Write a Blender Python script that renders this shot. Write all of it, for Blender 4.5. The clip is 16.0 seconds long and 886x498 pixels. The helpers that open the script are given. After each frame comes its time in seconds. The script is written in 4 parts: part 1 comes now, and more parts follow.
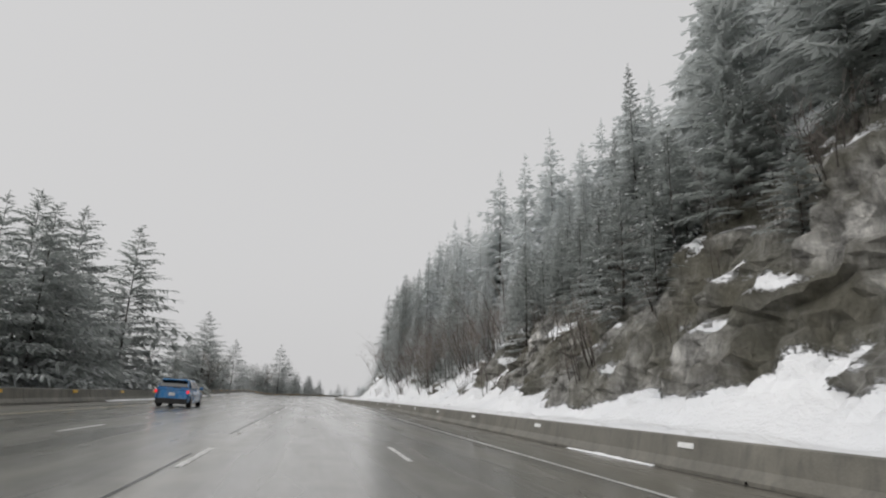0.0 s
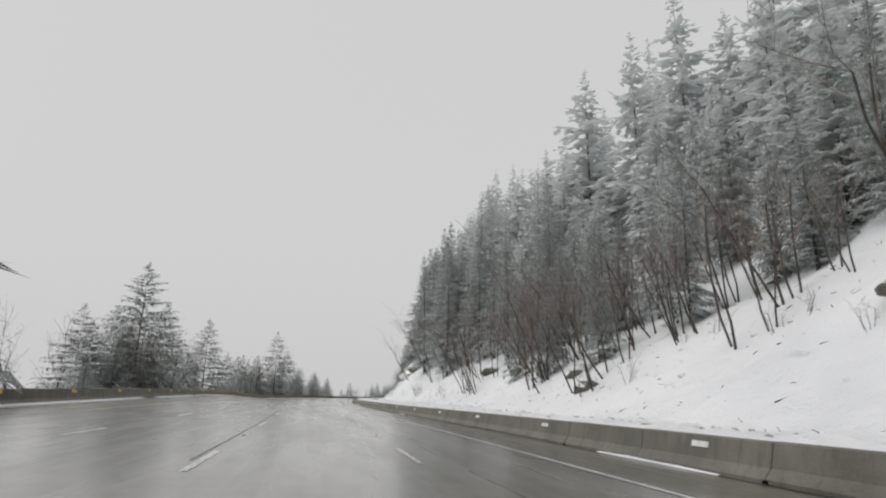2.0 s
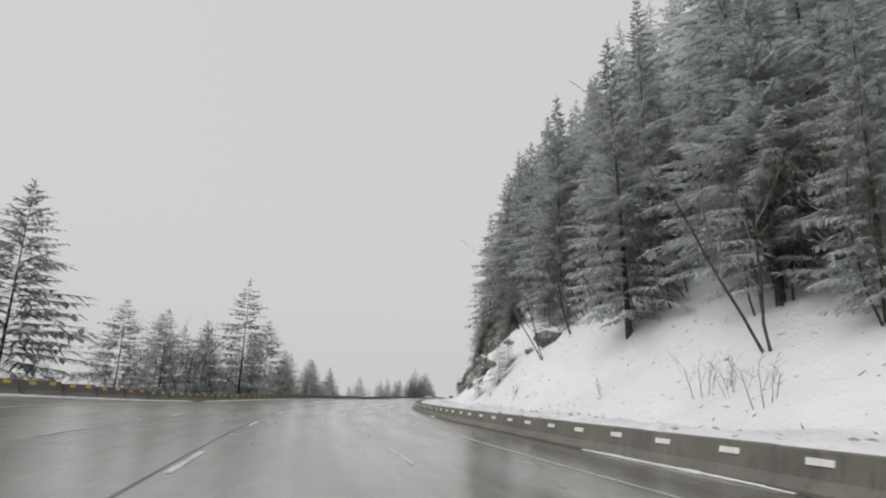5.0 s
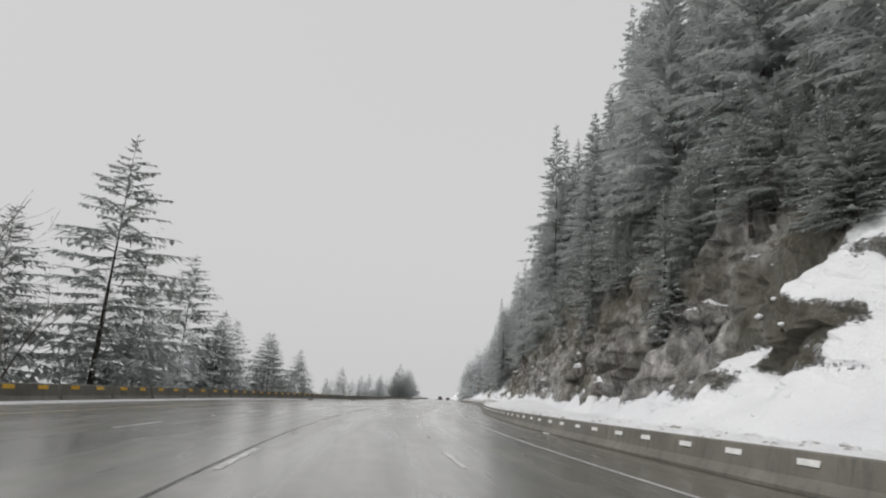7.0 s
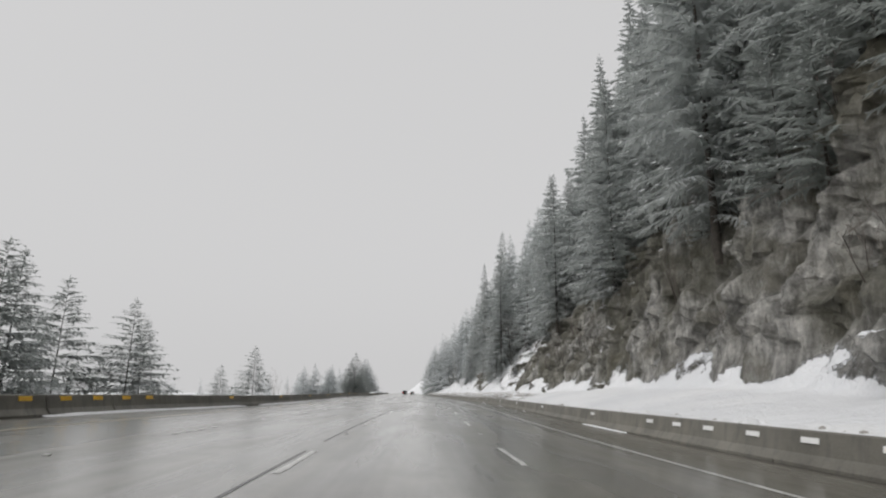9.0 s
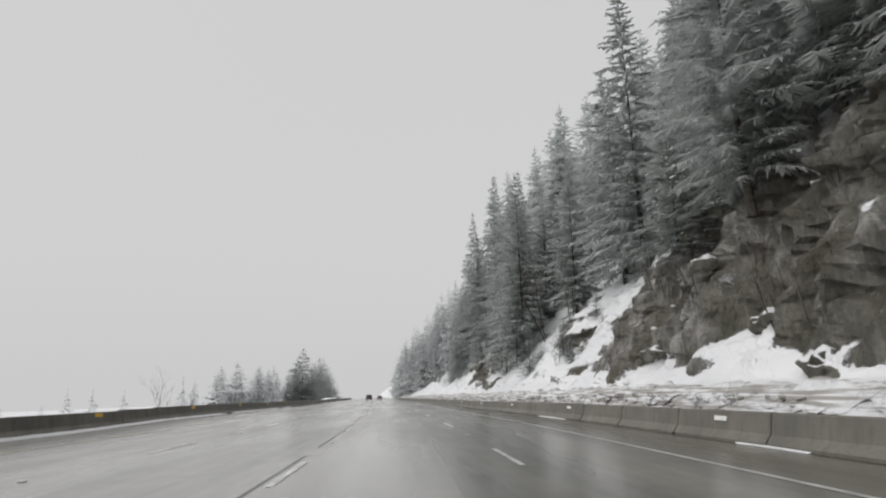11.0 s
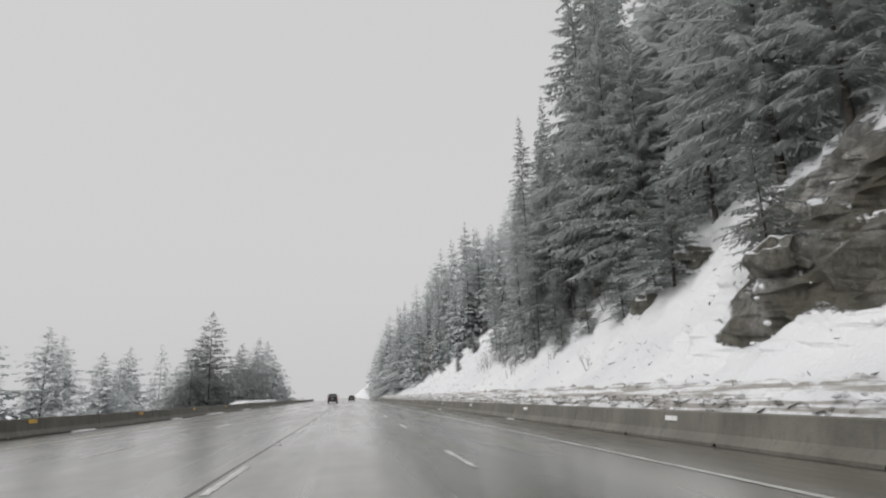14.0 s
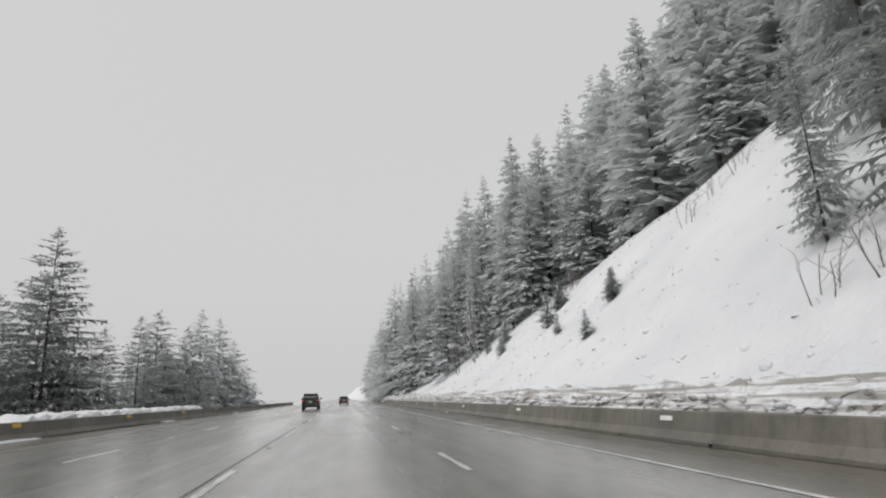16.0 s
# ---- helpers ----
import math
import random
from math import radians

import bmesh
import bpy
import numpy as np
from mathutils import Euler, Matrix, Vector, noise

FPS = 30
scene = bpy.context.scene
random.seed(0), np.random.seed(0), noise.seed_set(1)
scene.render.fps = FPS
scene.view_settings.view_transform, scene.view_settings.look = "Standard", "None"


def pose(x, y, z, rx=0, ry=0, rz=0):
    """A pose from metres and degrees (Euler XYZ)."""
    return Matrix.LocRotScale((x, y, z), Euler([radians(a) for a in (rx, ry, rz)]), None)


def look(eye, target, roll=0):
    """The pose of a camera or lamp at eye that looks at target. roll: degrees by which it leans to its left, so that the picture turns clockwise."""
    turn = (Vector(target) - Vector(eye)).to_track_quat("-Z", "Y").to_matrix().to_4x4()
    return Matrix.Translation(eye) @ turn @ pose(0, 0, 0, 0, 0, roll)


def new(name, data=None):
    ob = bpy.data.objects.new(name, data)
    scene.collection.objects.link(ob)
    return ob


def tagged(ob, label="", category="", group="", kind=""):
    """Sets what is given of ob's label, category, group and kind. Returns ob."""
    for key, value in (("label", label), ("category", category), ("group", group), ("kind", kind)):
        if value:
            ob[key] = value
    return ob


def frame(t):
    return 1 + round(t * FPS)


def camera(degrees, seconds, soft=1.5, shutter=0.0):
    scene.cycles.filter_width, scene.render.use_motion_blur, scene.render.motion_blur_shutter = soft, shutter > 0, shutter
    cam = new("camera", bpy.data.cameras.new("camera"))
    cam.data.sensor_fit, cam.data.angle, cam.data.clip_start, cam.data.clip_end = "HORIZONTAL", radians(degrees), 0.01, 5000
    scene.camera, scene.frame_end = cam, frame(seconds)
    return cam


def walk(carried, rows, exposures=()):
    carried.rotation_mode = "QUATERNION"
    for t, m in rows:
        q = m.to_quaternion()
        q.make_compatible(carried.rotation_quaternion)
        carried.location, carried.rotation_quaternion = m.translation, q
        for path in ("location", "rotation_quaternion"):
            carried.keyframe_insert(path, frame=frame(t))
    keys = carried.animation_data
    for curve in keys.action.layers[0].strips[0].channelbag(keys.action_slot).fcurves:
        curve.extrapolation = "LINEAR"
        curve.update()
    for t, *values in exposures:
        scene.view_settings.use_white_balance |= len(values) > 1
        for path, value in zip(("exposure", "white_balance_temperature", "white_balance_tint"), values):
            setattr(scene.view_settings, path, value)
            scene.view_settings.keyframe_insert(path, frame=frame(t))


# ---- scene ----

# The road's course: s metres along the camera's lane, u metres to the right of it.
SPEED, HEIGHT = 24.5, 1.11
# heading of the road to the left of +y, and its cross-fall to the right, in degrees, by seconds of the drive
COURSE_KEYS = [(-1, 17.4), (2, 17.0), (4, 18.8), (5, 18.9), (6, 16.4), (7, 10.7), (8, 5.4), (9, 0.9), (10, -1.6), (11, -2.0),
               (12, -0.3), (13, 0.4), (14, 0.8), (15, 1.0), (60, 1.0)]
BANK_KEYS = [(-1, 1.0), (2, 1.3), (4, 2.1), (5, 1.6), (6, 1.1), (7, 0.7), (9, 0.9), (10, 1.0), (12, 0.2), (13, 0.9), (15, 1.0), (17, 1.4), (60, 0.7)]
KT, KH = [k[0] * SPEED for k in COURSE_KEYS], [radians(k[1]) for k in COURSE_KEYS]
BT, BH = [k[0] * SPEED for k in BANK_KEYS], [math.tan(radians(k[1])) for k in BANK_KEYS]
# rise of the far edge over the cross-fall, by s
RISE_S, RISE_Z = (55, 76, 101, 127, 150, 168, 182, 215, 239, 262, 302, 322, 379, 416, 450), (0, 0.08, 0.22, 0.5, 0.5, 0.15, -0.04, 0.0, -0.08, -0.15, 0.06, -0.06, -0.2, -0.2, -0.2)
# the car's drift across its lane, metres to the right, by seconds
DRIFT = ((0, 0.0), (2, 0.0), (2.5, -0.12), (3, -0.3), (4, -0.33), (5.2, -0.18), (6.5, 0.0), (16, 0.0))
S_AXIS = np.arange(-150.0, 1400.0, 1.0)
_h = np.interp(S_AXIS + 0.5, KT, KH)
X_AXIS = np.concatenate([[0], np.cumsum(-np.sin(_h))[:-1]])
Y_AXIS = np.concatenate([[0], np.cumsum(np.cos(_h))[:-1]])
X_AXIS, Y_AXIS = X_AXIS - np.interp(0, S_AXIS, X_AXIS), Y_AXIS - np.interp(0, S_AXIS, Y_AXIS)
Z_BANK = np.interp(S_AXIS, BT, BH)
H_AXIS = np.interp(S_AXIS, KT, KH)


def heading(s):
    return float(np.interp(s, S_AXIS, H_AXIS))


def fall(s, u):
    """Height of the banked road at (s, u); the far lane has a twist of its own."""
    return -float(np.interp(s, S_AXIS, Z_BANK)) * min(max(u, -13.5), 9.0) + float(np.interp(s, RISE_S, RISE_Z)) * min(max((-5.4 - u) / 6.5, 0.0), 1.2)


def at(s, u=0.0, z=0.0):
    """World place of (s, u), z metres over the banked road plane."""
    a = heading(s)
    return Vector((float(np.interp(s, S_AXIS, X_AXIS)) + u * math.cos(a), float(np.interp(s, S_AXIS, Y_AXIS)) + u * math.sin(a),
                   z + fall(s, u)))


cam = camera(73.93, 16.0, soft=2.1, shutter=0.05)
# seconds, yaw, pitch, roll of the camera in degrees
AIM = [(0.0, 4.83, 14.23, -1.9), (0.5, 5.09, 14.24, -1.56), (1.0, 5.27, 14.21, -1.32), (1.5, 5.36, 14.14, -1.14), (2.0, 5.4, 14.13, -1.05),
       (2.5, 5.45, 14.03, -1.0), (3.0, 5.53, 14.09, -0.74), (3.5, 5.41, 14.09, -0.51), (4.0, 5.21, 14.04, -0.43), (5.2, 4.3, 14.1, -1.7),
       (6.5, 2.51, 14.19, -3.42), (7.0, 1.54, 14.21, -3.11), (7.5, 0.68, 14.13, -2.66), (8.0, -0.5, 14.05, -2.27), (8.5, -1.36, 13.87, -1.72),
       (9.0, -2.58, 13.75, -1.1), (10.2, -4.7, 13.85, 0.4), (11.5, -5.6, 13.97, 1.5), (12.0, -5.75, 13.89, 1.6), (12.5, -5.95, 13.86, 1.74),
       (13.0, -6.6, 13.92, 1.74), (13.5, -7.17, 13.95, 1.79), (14.0, -7.62, 13.82, 1.89), (14.5, -7.81, 13.85, 2.08),
       (15.0, -7.95, 13.87, 2.24), (15.5, -8.23, 13.85, 2.42), (16.0, -8.35, 13.83, 2.52)]
walk(cam, [(t, pose(*at(SPEED * t, float(np.interp(t, *zip(*DRIFT))), HEIGHT), 90 + p, r, yw)) for t, yw, p, r in AIM], exposures=[(0, 0.0), (16, 0.0)])

# ---- light: an overcast winter sky ----
SUN_EL, SUN_AZ = radians(45), radians(235)
world = bpy.data.worlds.new("overcast_sky")
scene.world = world
world.use_nodes = True
wn = world.node_tree
wn.nodes.clear()
sky = wn.nodes.new("ShaderNodeTexSky")
sky.sky_type, sky.sun_disc, sky.sun_elevation, sky.sun_rotation = "NISHITA", False, SUN_EL, SUN_AZ
sky.air_density, sky.dust_density, sky.ozone_density = 1.0, 8.0, 1.0
grey = wn.nodes.new("ShaderNodeHueSaturation")
grey.inputs["Saturation"].default_value = 0.06
scaled = wn.nodes.new("ShaderNodeMix")
scaled.data_type, scaled.blend_type = "RGBA", "MIX"
scaled.inputs[0].default_value = 0.985
scaled.inputs[7].default_value = (0.60, 0.597, 0.601, 1)
back = wn.nodes.new("ShaderNodeBackground")
out = wn.nodes.new("ShaderNodeOutputWorld")
wn.links.new(sky.outputs[0], grey.inputs["Color"])
wn.links.new(grey.outputs[0], scaled.inputs[6])
wn.links.new(scaled.outputs[2], back.inputs[0])
wn.links.new(back.outputs[0], out.inputs[0])
sun = new("sun", bpy.data.lights.new("sun", "SUN"))
sun.data.energy, sun.data.angle, sun.data.color = 1.12, radians(80), (1.0, 0.985, 0.965)
sun.matrix_world = look((20 * math.sin(SUN_AZ), 20 * math.cos(SUN_AZ), 20 * math.tan(SUN_EL)), (0, 0, 0))


# ---- materials ----
def material(name, rough=0.8, metal=0.0):
    m = bpy.data.materials.new(name)
    m.use_nodes = True
    b = m.node_tree.nodes["Principled BSDF"]
    b.inputs["Roughness"].default_value, b.inputs["Metallic"].default_value = rough, metal
    return m, m.node_tree, b


def node(nt, kind, **inputs):
    n = nt.nodes.new(kind)
    for k, v in inputs.items():
        n.inputs[k.replace("_", " ")].default_value = v
    return n


def noise_of(nt, scale, detail=4.0, coords=None, rough=0.55):
    n = node(nt, "ShaderNodeTexNoise", Scale=scale, Detail=detail, Roughness=rough)
    if coords is not None:
        nt.links.new(coords, n.inputs["Vector"])
    return n.outputs[0]


def ramp(nt, fac, stops):
    r = nt.nodes.new("ShaderNodeValToRGB")
    e = r.color_ramp.elements
    while len(e) < len(stops):
        e.new(0.5)
    for el, (p, c) in zip(e, stops):
        el.position = p
        el.color = (c, c, c, 1) if isinstance(c, (int, float)) else (*c, 1)
    nt.links.new(fac, r.inputs[0])
    return r.outputs[0]


def mixed(nt, fac, a, b, blend="MIX"):
    m = nt.nodes.new("ShaderNodeMix")
    m.data_type, m.blend_type = "RGBA", blend
    for k, v in ((0, fac), (6, a), (7, b)):
        if isinstance(v, (int, float)):
            m.inputs[k].default_value = v if k == 0 else (v, v, v, 1)
        elif isinstance(v, tuple):
            m.inputs[k].default_value = (*v, 1)
        else:
            nt.links.new(v, m.inputs[k])
    return m.outputs[2]


def calc(nt, op, a, b=0.0):
    m = nt.nodes.new("ShaderNodeMath")
    m.operation = op
    for k, v in ((0, a), (1, b)):
        if isinstance(v, (int, float)):
            m.inputs[k].default_value = v
        else:
            nt.links.new(v, m.inputs[k])
    return m.outputs[0]


def bumped(nt, b, height, strength=0.4, distance=0.02):
    n = node(nt, "ShaderNodeBump", Strength=strength, Distance=distance)
    nt.links.new(height, n.inputs["Height"])
    nt.links.new(n.outputs[0], b.inputs["Normal"])


def place(nt):
    return nt.nodes.new("ShaderNodeNewGeometry").outputs["Position"]


def up_facing(nt):
    """How far a face looks up, -1 to 1."""
    n = nt.nodes.new("ShaderNodeSeparateXYZ")
    nt.links.new(nt.nodes.new("ShaderNodeNewGeometry").outputs["Normal"], n.inputs[0])
    return n.outputs[2]


def own_random(nt):
    return nt.nodes.new("ShaderNodeObjectInfo").outputs["Random"]


def plain(name, dark, light, scale, rough, metal=0.0, bump=0.3, fine=12.0, distance=0.01):
    """A surface of two tones with coarse stains and fine grain."""
    m, nt, b = material(name, rough, metal)
    pos = place(nt)
    coarse, grain = noise_of(nt, scale, 5, pos), noise_of(nt, scale * fine, 4, pos)
    f = calc(nt, "ADD", calc(nt, "MULTIPLY", coarse, 0.65), calc(nt, "MULTIPLY", grain, 0.35))
    nt.links.new(ramp(nt, f, [(0.35, dark), (0.65, light)]), b.inputs["Base Color"])
    bumped(nt, b, grain, bump, distance)
    return m


def snow_material(name, dirt):
    m, nt, b = material(name, 0.75)
    pos = place(nt)
    big, small, grit = noise_of(nt, 0.35, 5, pos), noise_of(nt, 5.0, 5, pos), noise_of(nt, 40.0, 3, pos)
    c = ramp(nt, big, [(0.3, (0.70, 0.71, 0.73)), (0.6, (0.80, 0.805, 0.815))])
    spots = ramp(nt, calc(nt, "ADD", calc(nt, "MULTIPLY", small, 0.6), calc(nt, "MULTIPLY", grit, 0.4)), [(0.54, 0.0), (0.68, dirt)])
    c = mixed(nt, spots, c, (0.26, 0.24, 0.21))
    if dirt > 0.5:
        lay = nt.nodes.new("ShaderNodeMapping")
        lay.inputs["Scale"].default_value = (0.25, 0.25, 7.0)
        nt.links.new(pos, lay.inputs[0])
        strata = noise_of(nt, 1.6, 5, lay.outputs[0], 0.6)
        c = mixed(nt, ramp(nt, strata, [(0.45, 0.0), (0.56, 0.85)]), c, (0.27, 0.25, 0.22))
    nt.links.new(c, b.inputs["Base Color"])
    bumped(nt, b, calc(nt, "ADD", small, calc(nt, "MULTIPLY", grit, 0.2)), 0.5, 0.12)
    return m


def ground_material():
    """Snow that lies where the ground is flat enough, wet rock and brown scrub where it is steep."""
    m, nt, b = material("snow_and_rock", 0.8)
    pos = place(nt)
    big, mid, small = noise_of(nt, 0.12, 6, pos), noise_of(nt, 0.8, 6, pos), noise_of(nt, 6.0, 5, pos)
    crack = node(nt, "ShaderNodeTexVoronoi", Scale=1.5)
    crack.feature = "DISTANCE_TO_EDGE"
    warp = nt.nodes.new("ShaderNodeVectorMath")
    warp.operation = "MULTIPLY_ADD"
    nn = node(nt, "ShaderNodeTexNoise", Scale=0.9, Detail=3.0)
    nt.links.new(pos, nn.inputs["Vector"])
    nt.links.new(nn.outputs[1], warp.inputs[0])
    warp.inputs[1].default_value = (0.3, 0.3, 0.3)
    nt.links.new(pos, warp.inputs[2])
    tall = nt.nodes.new("ShaderNodeMapping")
    tall.inputs["Scale"].default_value = (1.0, 1.0, 0.32)
    nt.links.new(warp.outputs[0], tall.inputs[0])
    nt.links.new(tall.outputs[0], crack.inputs["Vector"])
    joints = ramp(nt, crack.outputs[0], [(0.0, 0.86), (0.03, 1.0)])
    rock = mixed(nt, ramp(nt, mid, [(0.35, 0.0), (0.65, 1.0)]), (0.14, 0.136, 0.126), (0.38, 0.370, 0.348))
    grained = nt.nodes.new("ShaderNodeMapping")
    grained.inputs["Scale"].default_value = (1.0, 1.0, 0.2)
    nt.links.new(warp.outputs[0], grained.inputs[0])
    cleft = noise_of(nt, 1.7, 9, grained.outputs[0], 0.68)
    rock = mixed(nt, 1.0, rock, ramp(nt, cleft, [(0.36, 0.75), (0.47, 1.5), (0.62, 2.4)]), "MULTIPLY")
    rock = mixed(nt, ramp(nt, big, [(0.44, 0.0), (0.56, 0.7)]), rock, (0.125, 0.118, 0.078))
    rock = mixed(nt, ramp(nt, small, [(0.3, 0.0), (0.7, 1.0)]), mixed(nt, 1.0, rock, (0.72, 0.72, 0.72), "MULTIPLY"), rock)
    rock = mixed(nt, 1.0, rock, joints, "MULTIPLY")
    blocks = node(nt, "ShaderNodeTexVoronoi", Scale=2.3)
    nt.links.new(tall.outputs[0], blocks.inputs["Vector"])
    facets = node(nt, "ShaderNodeTexVoronoi", Scale=8.0)
    nt.links.new(tall.outputs[0], facets.inputs["Vector"])
    tone = nt.nodes.new("ShaderNodeRGBToBW")
    nt.links.new(blocks.outputs["Color"], tone.inputs[0])
    rock = mixed(nt, 1.0, rock, ramp(nt, tone.outputs[0], [(0.15, 0.78), (0.85, 1.22)]), "MULTIPLY")
    moss = noise_of(nt, 0.3, 5, pos)
    rock = mixed(nt, ramp(nt, moss, [(0.5, 0.0), (0.62, 0.6)]), rock, mixed(nt, small, (0.085, 0.082, 0.052), (0.17, 0.15, 0.105)))
    bare = nt.nodes.new("ShaderNodeAttribute")
    bare.attribute_name = "bare_rock"
    flat = nt.nodes.new("ShaderNodeAttribute")
    flat.attribute_name = "lie"
    lies = calc(nt, "ADD", flat.outputs["Fac"], calc(nt, "ADD", calc(nt, "MULTIPLY", calc(nt, "SUBTRACT", mid, 0.5), 0.42), calc(nt, "MULTIPLY", calc(nt, "SUBTRACT", small, 0.5), 0.2)))
    lies = calc(nt, "ADD", lies, calc(nt, "MULTIPLY", calc(nt, "SUBTRACT", big, 0.5), 0.5))
    lies = calc(nt, "ADD", lies, calc(nt, "MULTIPLY", calc(nt, "SUBTRACT", 1.0, bare.outputs["Fac"]), 0.34))
    cover = ramp(nt, lies, [(0.66, 0.0), (0.71, 1.0)])
    snow = ramp(nt, big, [(0.3, (0.70, 0.71, 0.73)), (0.6, (0.80, 0.805, 0.815))])
    nt.links.new(mixed(nt, cover, rock, snow), b.inputs["Base Color"])
    nt.links.new(ramp(nt, cover, [(0.0, 0.55), (1.0, 0.8)]), b.inputs["Roughness"])
    chip = nt.nodes.new("ShaderNodeRGBToBW")
    nt.links.new(facets.outputs["Color"], chip.inputs[0])
    stony = calc(nt, "ADD", calc(nt, "MULTIPLY", tone.outputs[0], 0.35), calc(nt, "ADD", calc(nt, "MULTIPLY", chip.outputs[0], 0.15), calc(nt, "MULTIPLY", cleft, 2.2)))
    stony = calc(nt, "MULTIPLY", stony, calc(nt, "SUBTRACT", 1.0, cover))
    bumped(nt, b, calc(nt, "ADD", calc(nt, "MULTIPLY", mid, 0.6), calc(nt, "ADD", calc(nt, "MULTIPLY", small, 0.2), stony)), 0.9, 0.5)
    return m


def asphalt_material():
    """Wet concrete and asphalt paving with polished wheel paths; the map runs across and along the road, in metres."""
    m, nt, b = material("wet_paving", 0.3)
    uv = nt.nodes.new("ShaderNodeUVMap")
    pos = place(nt)
    st = nt.nodes.new("ShaderNodeMapping")
    st.inputs["Scale"].default_value = (1.4, 0.02, 1.0)
    nt.links.new(uv.outputs[0], st.inputs[0])
    streak = noise_of(nt, 1.0, 5, st.outputs[0], 0.6)
    st2 = nt.nodes.new("ShaderNodeMapping")
    st2.inputs["Scale"].default_value = (0.55, 0.07, 1.0)
    nt.links.new(uv.outputs[0], st2.inputs[0])
    pool = noise_of(nt, 1.0, 4, st2.outputs[0], 0.55)
    grit = noise_of(nt, 55.0, 3, pos)
    mid = noise_of(nt, 1.1, 5, pos)
    f = calc(nt, "ADD", calc(nt, "MULTIPLY", streak, 0.6), calc(nt, "MULTIPLY", mid, 0.4))
    c = ramp(nt, f, [(0.36, (0.106, 0.102, 0.086)), (0.62, (0.236, 0.228, 0.194))])
    c = mixed(nt, ramp(nt, grit, [(0.35, 0.0), (0.7, 0.35)]), c, (0.2, 0.195, 0.18))
    # wheel paths, two to a lane, and a shoulder of darker, browner asphalt
    across = nt.nodes.new("ShaderNodeSeparateXYZ")
    nt.links.new(uv.outputs[0], across.inputs[0])
    swing = calc(nt, "ADD", across.outputs[0], calc(nt, "MULTIPLY", calc(nt, "SUBTRACT", pool, 0.5), 1.2))
    wave = calc(nt, "COSINE", calc(nt, "MULTIPLY", calc(nt, "SUBTRACT", swing, 0.98), 3.433))
    path = calc(nt, "MULTIPLY", ramp(nt, wave, [(0.1, 0.0), (0.9, 1.0)]), ramp(nt, streak, [(0.4, 0.25), (0.6, 1.0)]))
    c = mixed(nt, calc(nt, "MULTIPLY", path, 0.42), c, (0.07, 0.068, 0.062))
    shoulder = ramp(nt, calc(nt, "MULTIPLY", calc(nt, "ADD", across.outputs[0], 12.5), 0.05), [(0.862, 0.0), (0.874, 1.0)])
    c = mixed(nt, calc(nt, "MULTIPLY", shoulder, 0.7), c, mixed(nt, mid, (0.078, 0.071, 0.053), (0.142, 0.131, 0.102)))
    nt.links.new(c, b.inputs["Base Color"])
    nt.links.new(calc(nt, "SUBTRACT", ramp(nt, pool, [(0.38, 0.22), (0.62, 0.48)]), calc(nt, "MULTIPLY", path, 0.14)), b.inputs["Roughness"])
    b.inputs["IOR"].default_value = 1.36
    b.inputs["Coat Weight"].default_value = 1.0
    b.inputs["Coat Roughness"].default_value = 0.2
    b.inputs["Coat IOR"].default_value = 1.33
    bumped(nt, b, calc(nt, "ADD", grit, calc(nt, "MULTIPLY", mid, 0.8)), 0.35, 0.012)
    return m


def needle_material(name, rime_haze, top):
    """Dark green needles, snow on the upper sides; the second argument pales the rest, for rime and painted haze."""
    m, nt, b = material(name, 0.75)
    pos = place(nt)
    big, small = noise_of(nt, 0.5, 4, pos), noise_of(nt, 8.0, 4, pos)
    g = mixed(nt, big, (0.074, 0.096, 0.076), (0.112, 0.138, 0.098))
    g = mixed(nt, calc(nt, "MULTIPLY", own_random(nt), 0.5), g, (0.100, 0.114, 0.096))
    # this pale mix is rime and also haze painted into the needle colour
    rime = calc(nt, "ADD", rime_haze, calc(nt, "MULTIPLY", calc(nt, "SUBTRACT", small, 0.5), 0.5))
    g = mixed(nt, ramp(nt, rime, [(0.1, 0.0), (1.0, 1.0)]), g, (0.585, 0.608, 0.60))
    lies = calc(nt, "ADD", up_facing(nt), calc(nt, "MULTIPLY", calc(nt, "SUBTRACT", small, 0.5), 1.3))
    g = mixed(nt, ramp(nt, lies, [(1.0 - top, 0.0), (1.3 - top, 0.75)]), g, (0.84, 0.85, 0.87))
    nt.links.new(g, b.inputs["Base Color"])
    thin = nt.nodes.new("ShaderNodeBsdfTranslucent")
    nt.links.new(g, thin.inputs["Color"])
    both = nt.nodes.new("ShaderNodeMixShader")
    both.inputs[0].default_value = 0.58
    nt.links.new(b.outputs[0], both.inputs[1])
    nt.links.new(thin.outputs[0], both.inputs[2])
    nt.links.new(both.outputs[0], nt.nodes["Material Output"].inputs[0])
    return m


def car_paint(name, colour):
    m, nt, b = material(name, 0.3)
    pos = place(nt)
    dirt = noise_of(nt, 3.0, 5, pos)
    nt.links.new(mixed(nt, ramp(nt, dirt, [(0.45, 0.0), (0.75, 0.5)]), colour, (0.16, 0.155, 0.145)), b.inputs["Base Color"])
    nt.links.new(ramp(nt, dirt, [(0.4, 0.2), (0.7, 0.6)]), b.inputs["Roughness"])
    b.inputs["Coat Weight"].default_value = 0.6
    return m


def lamp_material(name, colour, strength):
    m, nt, b = material(name, 0.25)
    b.inputs["Base Color"].default_value = (*colour, 1)
    b.inputs["Emission Color"].default_value = (*colour, 1)
    b.inputs["Emission Strength"].default_value = strength
    return m


